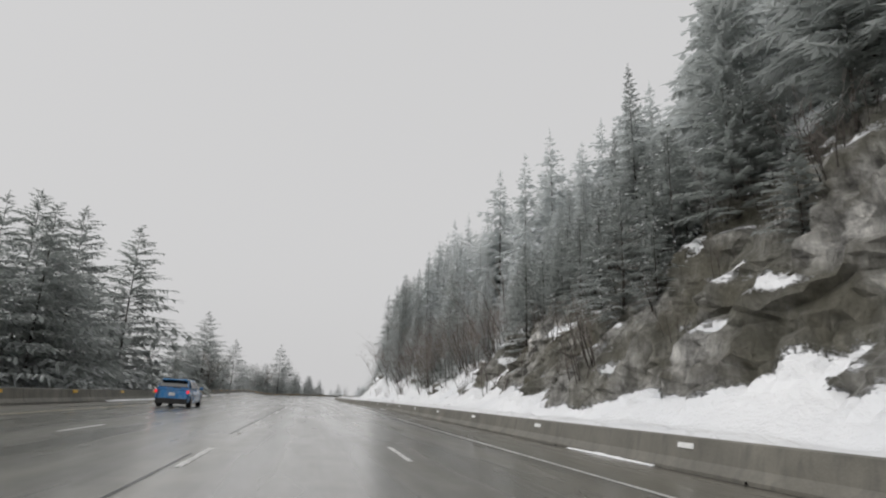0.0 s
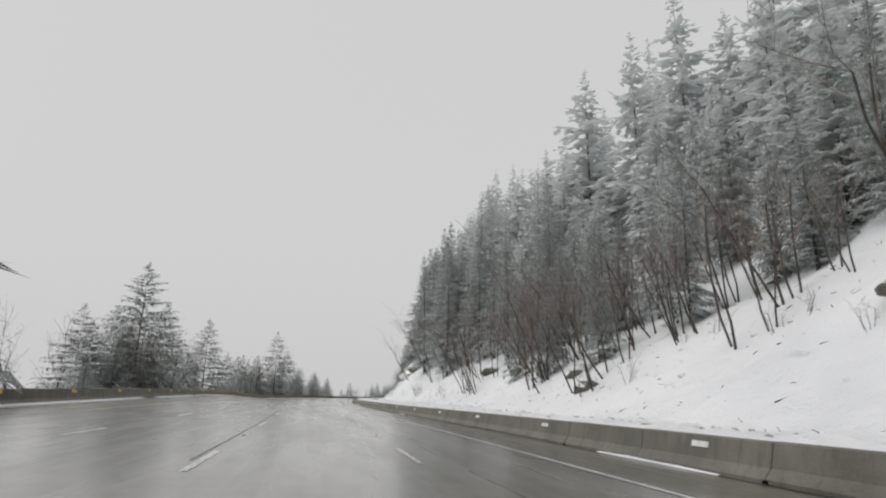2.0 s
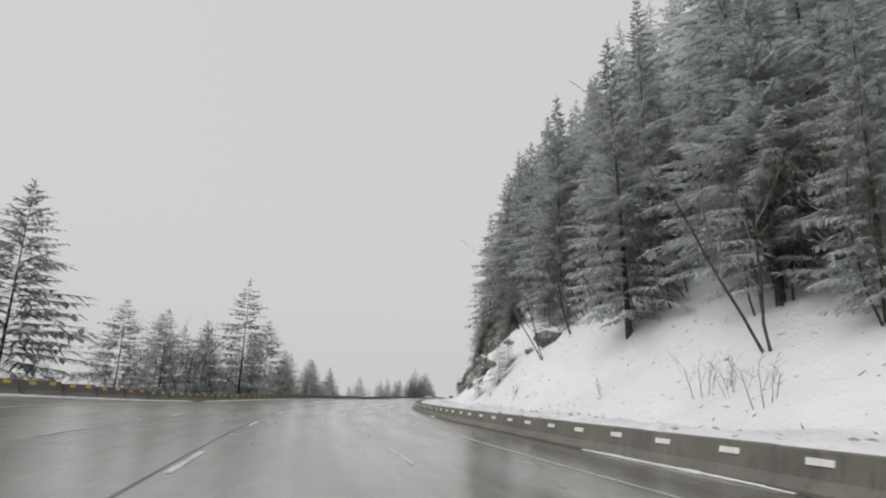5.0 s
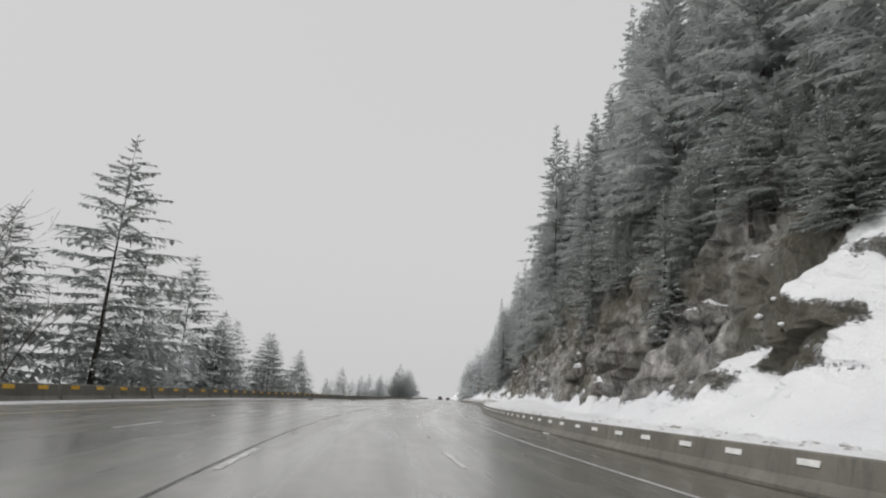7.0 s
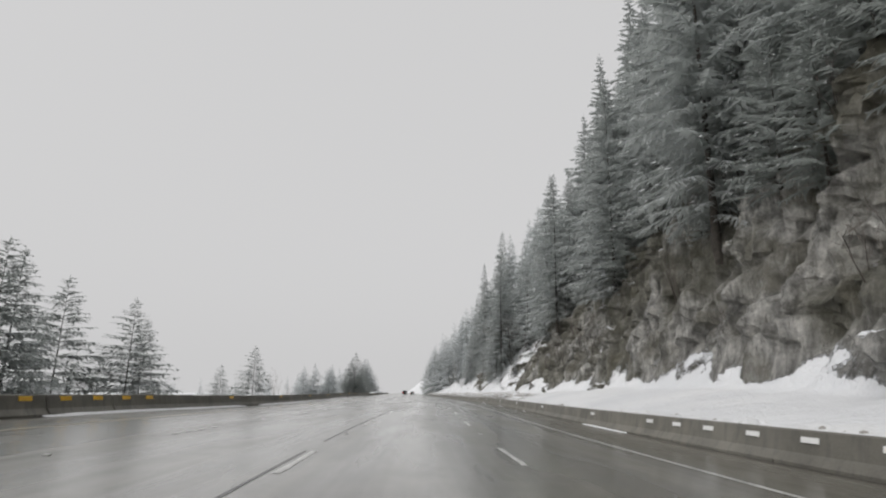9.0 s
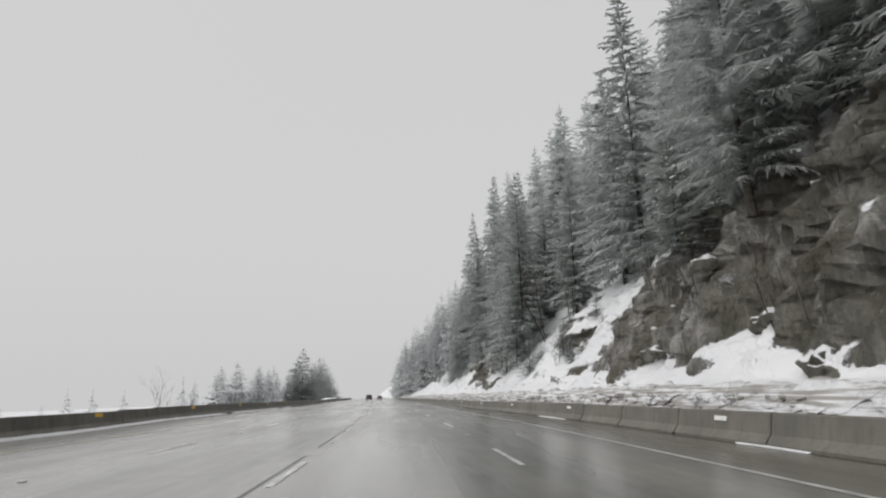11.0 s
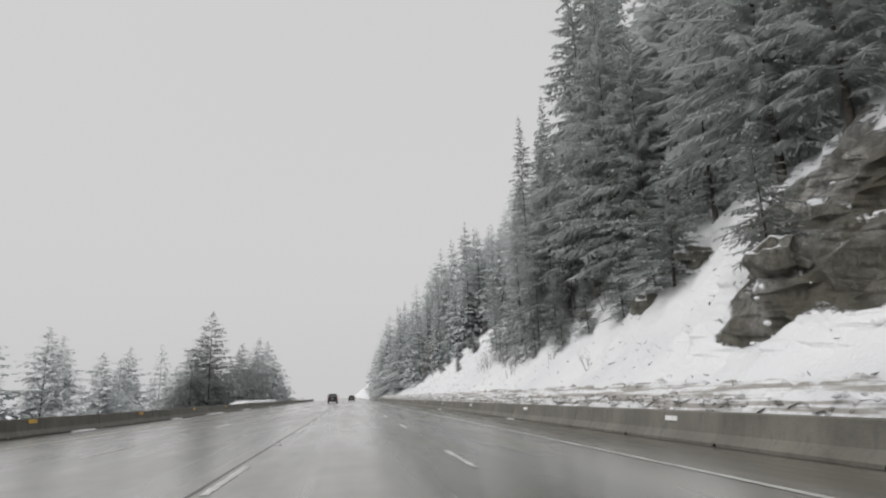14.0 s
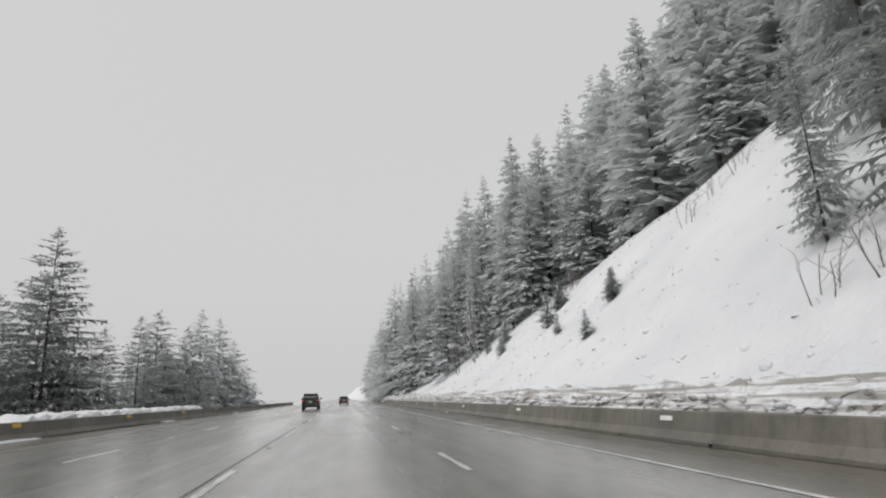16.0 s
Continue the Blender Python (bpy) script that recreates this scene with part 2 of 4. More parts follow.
def glass_material(name):
    m, nt, b = material(name, 0.06)
    b.inputs["Base Color"].default_value = (0.012, 0.014, 0.016, 1)
    b.inputs["Coat Weight"].default_value = 0.8
    return m


GROUND, PAVING = ground_material(), asphalt_material()
SNOW, GREY_SNOW, DIRTY_SNOW = snow_material("clean_snow", 0.15), snow_material("spattered_snow", 0.5), snow_material("ploughed_dirty_snow", 0.9)
WHITE_PAINT = plain("worn_white_road_paint", (0.34, 0.34, 0.33), (0.78, 0.78, 0.76), 1.2, 0.35)
YELLOW_PAINT = plain("worn_yellow_road_paint", (0.2, 0.18, 0.12), (0.52, 0.46, 0.28), 1.2, 0.35)
# near-black for the barrier foot: wet dirt plus painted shade of the gap
FOOT_SHADE_DIRT = plain("wet_foot_shade_dirt", (0.025, 0.023, 0.019), (0.06, 0.054, 0.045), 2.0, 0.5)
TAR = plain("wet_tar_joint", (0.012, 0.012, 0.012), (0.03, 0.03, 0.03), 3.0, 0.25)


def concrete_material():
    """Wet cast concrete: blotches, grain and dark runs down the face."""
    m, nt, b = material("wet_stained_concrete", 0.6)
    pos = place(nt)
    run = nt.nodes.new("ShaderNodeMapping")
    run.inputs["Scale"].default_value = (3.0, 3.0, 0.35)
    nt.links.new(pos, run.inputs[0])
    runs, blotch, grain = noise_of(nt, 1.5, 5, run.outputs[0], 0.65), noise_of(nt, 0.7, 5, pos), noise_of(nt, 30.0, 4, pos)
    c = ramp(nt, calc(nt, "ADD", calc(nt, "MULTIPLY", blotch, 0.7), calc(nt, "MULTIPLY", grain, 0.3)), [(0.35, (0.095, 0.090, 0.074)), (0.65, (0.215, 0.203, 0.170))])
    c = mixed(nt, ramp(nt, runs, [(0.5, 0.0), (0.66, 0.6)]), c, (0.075, 0.073, 0.066))
    c = mixed(nt, calc(nt, "MULTIPLY", own_random(nt), 0.35), c, (0.16, 0.155, 0.14))
    nt.links.new(c, b.inputs["Base Color"])
    bumped(nt, b, grain, 0.4, 0.01)
    return m


CONCRETE = concrete_material()
REFLECT_WHITE = plain("white_reflective_plate", (0.7, 0.7, 0.7), (0.9, 0.9, 0.88), 6.0, 0.3, bump=0.1)
REFLECT_YELLOW = plain("amber_reflective_plate", (0.75, 0.42, 0.04), (0.9, 0.55, 0.06), 6.0, 0.3, bump=0.1)
BARK = plain("wet_grey_brown_bark", (0.035, 0.03, 0.025), (0.12, 0.105, 0.09), 4.0, 0.9, bump=0.8, distance=0.04)
TWIG = plain("bare_brown_twigs", (0.105, 0.088, 0.077), (0.23, 0.2, 0.178), 3.0, 0.9)
# needle tones: real snow and rime, with the mist's haze painted in by distance
NEEDLES = [needle_material("needles_light_snow_haze", 0.78, 0.32), needle_material("needles_snowy_haze", 0.95, 0.6), needle_material("needles_rimed_haze", 1.14, 0.9), needle_material("needles_bare_haze", 0.6, 0.16)]
ROCK = GROUND


# ---- building helpers ----
def mesh_of(name, verts, faces, mat, smooth=False):
    me = bpy.data.meshes.new(name)
    me.from_pydata([tuple(v) for v in verts], [], faces)
    me.materials.append(mat)
    if smooth:
        me.polygons.foreach_set("use_smooth", [True] * len(me.polygons))
    me.update()
    return me


def part(name, data, parent, mat=None, label="", m=None):
    """Links a mesh or a bmesh as one object under a thing or part."""
    if isinstance(data, bmesh.types.BMesh):
        me = bpy.data.meshes.new(name)
        data.to_mesh(me)
        data.free()
        me.materials.append(mat)
        data = me
    ob = new(name, data)
    ob.parent = parent
    if m is not None:
        ob.matrix_basis = m
    return tagged(ob, label) if label else ob


def thing(name, label, category, group="", m=None, kind=""):
    ob = tagged(new(name), label, category, group, kind)
    ob.empty_display_size = 0.2
    if m is not None:
        ob.matrix_basis = m
    return ob


def box(bm, x0, x1, y0, y1, z0, z1, bevel=0.0):
    r = bmesh.ops.create_cube(bm, size=1.0)
    bmesh.ops.scale(bm, vec=(x1 - x0, y1 - y0, z1 - z0), verts=r["verts"])
    bmesh.ops.translate(bm, vec=((x0 + x1) / 2, (y0 + y1) / 2, (z0 + z1) / 2), verts=r["verts"])
    if bevel:
        es = list({e for v in r["verts"] for e in v.link_edges})
        bmesh.ops.bevel(bm, geom=es, offset=bevel, segments=2, affect="EDGES", profile=0.5)
    return bm


def road_pose(s, u, z=0.0, turn=0.0):
    """A pose on the road at (s, u): y along the road, x to the right, leaning with the bank."""
    b = math.degrees(math.atan(float(np.interp(s, S_AXIS, Z_BANK))))
    return Matrix.Translation(at(s, u, z)) @ Matrix.Rotation(heading(s) + radians(turn), 4, "Z") @ Matrix.Rotation(radians(b), 4, "Y")


def fractal(x, y, z, octaves=4):
    return noise.fractal((x, y, z), 1.0, 2.1, octaves, noise_basis="PERLIN_ORIGINAL")


# ---- the lie of the land ----
# s; foot of the slope (u, z); top of the lower slope or cliff (u, z)
SLOPES = [(-60, 12, 0.6, 25, 15), (35, 12, 0.6, 23, 14), (60, 13, 0.6, 25, 12), (78, 14, 0.6, 28, 8.3), (110, 15, 0.6, 28, 8.0),
          (135, 16, 0.5, 27, 8.0), (165, 14, 0.5, 25, 10), (184, 12.5, 0.5, 23, 10), (193, 12.2, 0.6, 21, 12), (203, 12, 0.8, 20.5, 14), (217, 12.5, 1.0, 20, 16), (235, 13.5, 1.5, 19, 16.5),
          (252, 14, 1.8, 19.5, 17), (266, 14, 1.8, 18.5, 14), (300, 12, 1.2, 18.5, 11.5), (318, 11, 1.1, 22, 11.5), (338, 11, 1.2, 20, 10.5), (346, 11.3, 1.3, 16.8, 8.5), (359, 11.3, 1.3, 16.8, 8.5), (367, 11, 1.3, 21, 11.5), (390, 11, 1.3, 24, 13),
          (420, 11, 1.3, 30, 19.0), (455, 11, 1.3, 32, 16.5), (900, 11, 1.2, 30, 15)]
SL = np.array(SLOPES, dtype=float)
ROCKY = np.array([(-60, 1), (30, 1), (56, 0.9), (64, 0.35), (72, 0.15), (95, 0.0), (184, 0.0), (195, 0.9), (285, 1), (306, 0.9), (312, 0.7), (326, 0.65), (331, 0.3), (340, 0.6), (345, 1.0), (360, 1.0), (366, 0.4), (375, 0.3), (395, 0.25), (406, 0.0), (900, 0.0)])
FACE_U, FACE_TOP = 7.3, 0.68      # the barriers' faces stand at 7.3 m right and 12 m left; they are 0.68 m high
LEFT_U = -12.0


def slope(s):
    return [float(np.interp(s, SL[:, 0], SL[:, k])) for k in (1, 2, 3, 4)]


def rocky(s):
    return float(np.interp(s, ROCKY[:, 0], ROCKY[:, 1]))


def land(s, u):
    """Smooth height of the land, before its rocks and bumps."""
    if u > 8.0:
        ut, zt, uc, zc = slope(s)
        if u < ut:
            return 0.35 + (zt - 0.35) * ((u - 8.0) / (ut - 8.0)) ** 0.7
        if u < uc:
            f = (u - ut) / (uc - ut)
            g = f * f * (3 - 2 * f)
            return zt + (zc - zt) * (f * 0.7 + g * 0.3)
        d = u - uc
        return zc + 0.82 * min(d, 70) + 0.25 * max(0.0, min(d - 70, 80))
    if u < -12.8:
        d = -12.8 - u
        return -0.15 - 0.36 * min(d, 22) - 0.10 * max(0.0, min(d - 22, 60)) - 0.03 * max(0.0, min(d - 82, 500))
    return -0.12


def relief(s, u):
    """Place on the finished ground at (s, u), with bumps and ledges; and how bare its rock is."""
    z = land(s, u)
    p = at(s, u)
    du = r = 0.0
    if u > 9.0:
        ut, zt, uc, zc = slope(s)
        k = min(1.0, (u - 9.0) / 4.0)
        z += k * (0.35 * fractal(p.x * 0.12, p.y * 0.12, 0.3) + 0.15 * fractal(p.x * 0.6, p.y * 0.6, 3.0) + 0.05 * fractal(p.x * 1.6, p.y * 1.6, 8.0))
        r = rocky(s) * min(1.0, max(0.0, (u - ut) / 1.5)) * (1.0 if u < uc + 3 else max(0.0, 1 - (u - uc - 3) / 8))
        if r > 0:
            a = s * 0.30 + 0.6 * noise.noise((s * 0.2, z * 0.25, 2.0))
            b = z * 0.17 + 0.25 * a + 0.5 * noise.noise((s * 0.15, z * 0.2, 7.0))
            cell = noise.cell((a, b, 0.5))
            fine = noise.cell((a * 2.6, b * 2.2, 3.5)) + 0.6 * noise.cell((a * 6.1, b * 4.3, 9.5))
            du = r * (0.8 * cell + 0.45 * fine + 0.9 * fractal(s * 0.2, z * 0.12, 4.0) + 1.3 * abs(fractal(s * 0.45, z * 0.2, 12.0)) + 0.45 * fractal(s * 1.0, z * 0.6, 9.0) + 0.22 * noise.cell((s * 1.9 + 0.4 * noise.noise((s, z, 1.0)), z * 0.7, 15.5)))
            z += r * 0.25 * fractal(s * 0.5, z * 0.5, 6.0)
    elif u < -13.5:
        z += 0.25 * fractal(p.x * 0.15, p.y * 0.15, 5.0) * min(1.0, (-13.5 - u) / 4)
    return at(s, u + du, z), r


def surface(s, u):
    return relief(s, u)[0]


def columns(s):
    """Offsets across the land at s, the same count everywhere: close together on the slope by the road."""
    ut, zt, uc, zc = slope(s)
    left = [-1500, -700, -320, -160, -100, -74, -58, -46, -38, -32, -27, -23, -20, -17.5, -15.5, -14, -13.0]
    right = [8.0, 8.4, 8.9, 9.5] + [9.5 + (ut - 9.5) * k / 5 for k in range(1, 6)]
    right += [ut + (uc - ut) * k / 52 for k in range(1, 53)] + [uc + d for d in (0.8, 1.7, 2.8, 4.2, 6, 8, 10.5, 14, 18, 23, 29, 37, 48, 62, 80, 120, 190, 280)]
    return left + [-12.4, -9, -5.4, 7.6] + right


def build_ground():
    rows = list(np.arange(-120, 0, 8.0)) + list(np.arange(0, 64, 0.4)) + list(np.arange(64, 192, 0.8)) + list(np.arange(192, 312, 0.4)) + list(np.arange(312, 540, 0.7)) + [541, 544, 548, 554, 562, 575, 590, 620, 660, 720, 800, 900, 1050, 1250, 1395]
    verts, faces, bare = [], [], []
    n = len(columns(0))
    for s in rows:
        for u in columns(s):
            p, r = at(s, u, -0.12 if -12.9 < u < 7.9 else land(s, u)), 0.0
            if -200 < u < -12.9 or 7.9 < u < 150:
                p, r = relief(s, u)
            verts.append(p)
            bare.append(r)
    for i in range(len(rows) - 1):
        for j in range(n - 1):
            a = i * n + j
            faces.append((a, a + 1, a + n + 1, a + n))
    # the sheet runs on to the horizon past the last row
    base = len(verts)
    last = (len(rows) - 1) * n
    a = heading(1390)
    for j in range(n):
        v = Vector(verts[last + j])
        verts.append(Vector((v.x - 3000 * math.sin(a), v.y + 3000 * math.cos(a), v.z)))
    for j in range(n - 1):
        faces.append((last + j, last + j + 1, base + j + 1, base + j))
    me = mesh_of("ground", verts, faces, GROUND, True)
    me.polygons.foreach_set("use_smooth", [max(bare[i] if i < base else 0.0 for i in f) < 0.45 for f in faces])
    me.attributes.new("bare_rock", "FLOAT", "POINT").data.foreach_set("value", bare + [0.0] * n)
    # how flat the ground lies, evened out over a step or two, for the snow that settles on it
    up = np.empty(len(verts) * 3)
    me.vertices.foreach_get("normal", up)
    lie = np.abs(up.reshape(-1, n, 3)[:, :, 2])
    for _ in range(2):
        pad = np.pad(lie, 1, mode="edge")
        lie = sum(pad[i:i + lie.shape[0], j:j + n] for i in range(3) for j in range(3)) / 9
    me.attributes.new("lie", "FLOAT", "POINT").data.foreach_set("value", lie.ravel())
    ob = new("ground", me)
    return tagged(ob, "snow-covered mountainside with wet rock outcrops", "ground", kind="structure")


build_ground()


def ribbon(s0, s1, ds, edges, z, mat, name, parent, uv=False, lift=None):
    """A strip along the road between offsets; z over the road plane."""
    rows = list(np.arange(s0, s1, ds)) + [s1]
    n = len(edges)
    verts = [at(s, u, z) for s in rows for u in edges]
    faces = [(i * n + j, i * n + j + 1, (i + 1) * n + j + 1, (i + 1) * n + j) for i in range(len(rows) - 1) for j in range(n - 1)]
    me = mesh_of(name, verts, faces, mat)
    if uv:
        lay = me.uv_layers.new(name="UVMap")
        flat = []
        for loop in me.loops:
            i, j = divmod(loop.vertex_index, n)
            flat += [edges[j], rows[i]]
        lay.data.foreach_set("uv", flat)
    ob = new(name, me)
    if parent is not None:
        ob.parent = parent
    return ob


road = tagged(ribbon(-110, 1390, 3.0, [LEFT_U - 0.4, -9, -5.4, -1.75, 1.9, 4.9, FACE_U + 0.4], 0.0, PAVING, "road", None, uv=True),
              "wet grey four-lane highway paving with polished wheel paths", "road", kind="structure")
LINE_A, LINE_B, LINE_C, LINE_D, LINE_E = -1.75, 1.91, 4.92, -5.41, -9.1
ribbon(-60, 560, 2.0, [LINE_C - 0.06, LINE_C + 0.06], 0.006, WHITE_PAINT, "edge_line", road)
ribbon(-60, 560, 2.0, [LINE_E - 0.06, LINE_E + 0.06], 0.006, YELLOW_PAINT, "edge_line", road)
# lane dashes of 3.05 m every 12.19 m, each worn a little differently
DASH = []
for k in range(4):
    rnd = random.Random(40 + k)
    vs, fs = [], []
    for i in range(13):
        y = 3.05 * i / 12
        w = 0.055 + rnd.uniform(-0.012, 0.012)
        vs += [(-w, y, 0), (w + rnd.uniform(-0.01, 0.01), y, 0)]
    for i in range(12):
        fs.append((2 * i, 2 * i + 1, 2 * i + 3, 2 * i + 2))
    DASH.append(mesh_of("lane_dash", vs, fs, WHITE_PAINT))
STUD_BM = bmesh.new()
box(STUD_BM, -0.05, 0.05, -0.05, 0.05, 0.0, 0.018, 0.008)
STUD = bpy.data.meshes.new("road_stud")
STUD_BM.to_mesh(STUD)
STUD_BM.free()
STUD.materials.append(WHITE_PAINT)
for u, first in ((LINE_A, 9.5), (LINE_B, 11.3), (LINE_D, 3.0)):
    for k in range(-2, 44):
        s = first + 12.19 * k
        part("lane_dash", DASH[k % 4], road, m=road_pose(s, u, 0.006))
        part("road_stud", STUD, road, m=road_pose(s + 7.6, u, 0.002))
# dark strips along both barrier feet paint the shaded gap, with its dirt
ribbon(-60, 560, 2.0, [FACE_U - 0.09, FACE_U + 0.1], 0.003, FOOT_SHADE_DIRT, "foot_shade_strip", road)
ribbon(-60, 560, 2.0, [LEFT_U - 0.1, LEFT_U + 0.12], 0.003, FOOT_SHADE_DIRT, "foot_shade_strip", road)
# tar joint beside the lane line, in stretches
rnd = random.Random(5)
s = -20.0
while s < 520:
    d = rnd.uniform(14, 42)
    ribbon(s, s + d, 2.0, [LINE_A - 0.19, LINE_A - 0.14], 0.005, TAR, "tar_joint", road)
    s += d + rnd.uniform(0.5, 7)


# ---- barriers ----
SEG = 4.064


def barrier_mesh(side):
    """Precast barrier with sloping foot, chamfered top and drain slots; side 1 faces left, -1 faces right."""
    prof = [(0.0, 0.0), (0.0, 0.07), (0.13, 0.25), (0.21, 0.655), (0.235, 0.68), (0.365, 0.68), (0.39, 0.655), (0.47, 0.25), (0.6, 0.07), (0.6, 0.0)]
    verts, faces = [], []
    ys = [0.004, 0.05, 0.06, 1.0, 2.0, 3.0, SEG - 0.06, SEG - 0.05, SEG - 0.004]
    for i, y in enumerate(ys):
        slot = i in (0, 1, len(ys) - 2, len(ys) - 1)
        for j, (x, z) in enumerate(prof):
            inset = 0.007 if i in (0, len(ys) - 1) else 0.0
            if slot and z < 0.08:
                z = 0.075 if z > 0 else 0.06
            xx = x + (inset if x < 0.3 else -inset)
            verts.append((side * xx, y, z - (inset if z > 0.6 else 0)))
    n = len(prof)
    for i in range(len(ys) - 1):
        for j in range(n - 1):
            a = i * n + j
            f = (a, a + n, a + n + 1, a + 1)
            faces.append(f if side > 0 else f[::-1])
    faces.append(tuple(range(n)) if side > 0 else tuple(range(n))[::-1])
    faces.append(tuple(range((len(ys) - 1) * n, len(ys) * n))[::-1] if side > 0 else tuple(range((len(ys) - 1) * n, len(ys) * n)))
    return mesh_of("barrier_body", verts, faces, CONCRETE)


def plate_mesh(mat, side):
    bm = bmesh.new()
    w, h = (0.26, 0.055) if side > 0 else (0.32, 0.075)
    box(bm, -0.012, 0.012, -w, w, -h, h, 0.006)
    bmesh.ops.rotate(bm, cent=(0, 0, 0), matrix=Matrix.Rotation(radians(11 * side), 3, "Y"), verts=bm.verts)
    me = bpy.data.meshes.new("reflector")
    bm.to_mesh(me)
    bm.free()
    me.materials.append(mat)
    return me


def build_barriers():
    for side, face, mat, word in ((1, FACE_U, REFLECT_WHITE, "white"), (-1, LEFT_U, REFLECT_YELLOW, "amber")):
        body, plate = barrier_mesh(side), plate_mesh(mat, side)
        dense = (108, 238) if side > 0 else (116, 246)
        for k in range(-4, 134):
            s = k * SEG + 1.1
            near = dense[0] < s < dense[1]
            marks = [1.0, 3.05] if near else ([1.9] if (k % 2 == 0 if s < 108 else k % 3 == 0) else [])
            label = "wet grey precast concrete road barrier" + (" with %s reflector plates" % word if marks else ", water-stained")
            rnd = random.Random(k * 7 + side)
            ob = thing("concrete_barrier", label, "road barrier", "row of precast barriers", road_pose(s, face + rnd.uniform(-0.006, 0.006), 0.0, rnd.uniform(-0.05, 0.05)))
            part("barrier_body", body, ob)
            for y in marks:
                part("reflector", plate, ob, label="%s reflective plate" % word, m=Matrix.Translation((side * (0.165 if side > 0 else 0.18), y, 0.50 if side > 0 else 0.56)))


build_barriers()


# ---- ploughed snow ----
def snow_ridge(name, label, s0, s1, ds, profile, mat, seed, rough=0.12, category="snow bank"):
    """Heaped snow along the road: profile of (u, z), broken into clods."""
    rows = np.arange(s0, s1 + ds * 0.5, ds)
    if rough > 0.1:
        profile = [p for a, b in zip(profile, profile[1:]) for p in (a, ((a[0] + b[0]) / 2, (a[1] + b[1]) / 2))] + [profile[-1]]
    n = len(profile)
    verts = []
    for i, s in enumerate(rows):
        end = min(1.0, min(i, len(rows) - 1 - i) * ds / 1.5)
        for j, (u, z) in enumerate(profile):
            k = 0.0 if j in (0, n - 1) else 1.0
            p = at(s, u)
            a = fractal(p.x * 1.3, p.y * 1.3, z * 3 + seed, 5)
            c = noise.cell((p.x * 2.2, p.y * 2.2, z * 5 + seed)) - 0.5 + 0.45 * fractal(p.x * 5.2, p.y * 5.2, z * 9 + seed, 3)
            verts.append(at(s, u + k * rough * (a * 0.8 + c * 0.6), (z if k == 0 else z * (0.25 + 0.75 * end) + k * end * rough * (a + 0.5 * c) * (0.55 + abs(z) * 0.5))))
    faces = [(i * n + j, i * n + j + 1, (i + 1) * n + j + 1, (i + 1) * n + j) for i in range(len(rows) - 1) for j in range(n - 1)]
    ob = new(name, mesh_of(name, verts, faces, mat))
    return tagged(ob, label, category, kind="stuff")


snow_ridge("snow_bank", "ploughed snow bank with dirty layered face behind the barrier", 278, 545, 0.22,
           [(7.95, 0.2), (8.15, 0.62), (8.25, 0.78), (8.3, 0.92), (8.42, 1.05), (8.55, 1.16), (8.8, 1.26), (9.2, 1.3), (9.8, 1.25), (10.6, 1.15), (11.6, 0.9)], DIRTY_SNOW, 1.0, 0.2)
snow_ridge("snow_bank", "low bank of clean snow heaped behind the barrier", 10, 279, 0.5,
           [(7.95, 0.1), (8.1, 0.5), (8.3, 0.66), (8.7, 0.72), (9.4, 0.74), (10.2, 0.7), (11.5, 0.4)], GREY_SNOW, 4.0, 0.11)
rnd = random.Random(11)
s = 12.0
while s < 500:
    d = rnd.uniform(1.0, 9.0) if s < 310 else rnd.uniform(0.5, 2.0)
    snow_ridge("slush_ridge", "thin ridge of wet slush at the barrier foot", s, s + d, 0.3,
               [(FACE_U - rnd.uniform(0.05, 0.09), 0.0), (FACE_U - 0.05, 0.03), (FACE_U - 0.02, 0.05), (FACE_U + 0.02, 0.04)], SNOW, s, 0.025, "slush")
    s += d + rnd.uniform(12, 45)
s = 40.0
while s < 500:
    d = rnd.uniform(18, 60) if s < 330 else rnd.uniform(2, 8)
    snow_ridge("slush_ridge", "thin ridge of wet slush at the barrier foot", s, s + d, 0.5,
               [(LEFT_U + 0.01, 0.05), (LEFT_U + 0.06, 0.09), (LEFT_U + 0.11, 0.06), (LEFT_U + 0.2, 0.0)], SNOW, s, 0.02, "slush")
    s += d + (rnd.uniform(0.5, 4) if s < 330 else rnd.uniform(6, 30))
snow_ridge("snow_bank", "low bank of snow heaped over the far barrier", 418, 452, 0.4,
           [(LEFT_U - 0.62, 0.2), (LEFT_U - 0.55, 0.75), (LEFT_U - 0.75, 0.95), (LEFT_U - 1.6, 1.0), (LEFT_U - 3, 0.5), (LEFT_U - 4, -0.6)], SNOW, 7.0, 0.12)


# ---- trees ----
def trunk_verts(h, r0, seed, sides=7, rings=9, lean=0.0):
    rnd = random.Random(seed)
    verts, faces = [], []
    for i in range(rings):
        t = i / (rings - 1)
        r = r0 * (1 - t) ** 1.4 + 0.012 + (0.3 * r0 if i == 0 else 0)
        ox, oy = lean * t * t * h + rnd.uniform(-0.02, 0.02), rnd.uniform(-0.02, 0.02)
        for k in range(sides):
            a = 2 * math.pi * k / sides
            verts.append((ox + r * math.cos(a) * rnd.uniform(0.9, 1.1), oy + r * math.sin(a) * rnd.uniform(0.9, 1.1), t * h - (0.9 if i == 0 else 0)))
    for i in range(rings - 1):
        for k in range(sides):
            a, b = i * sides + k, i * sides + (k + 1) % sides
            faces.append((a, b, b + sides, a + sides))
    return verts, faces


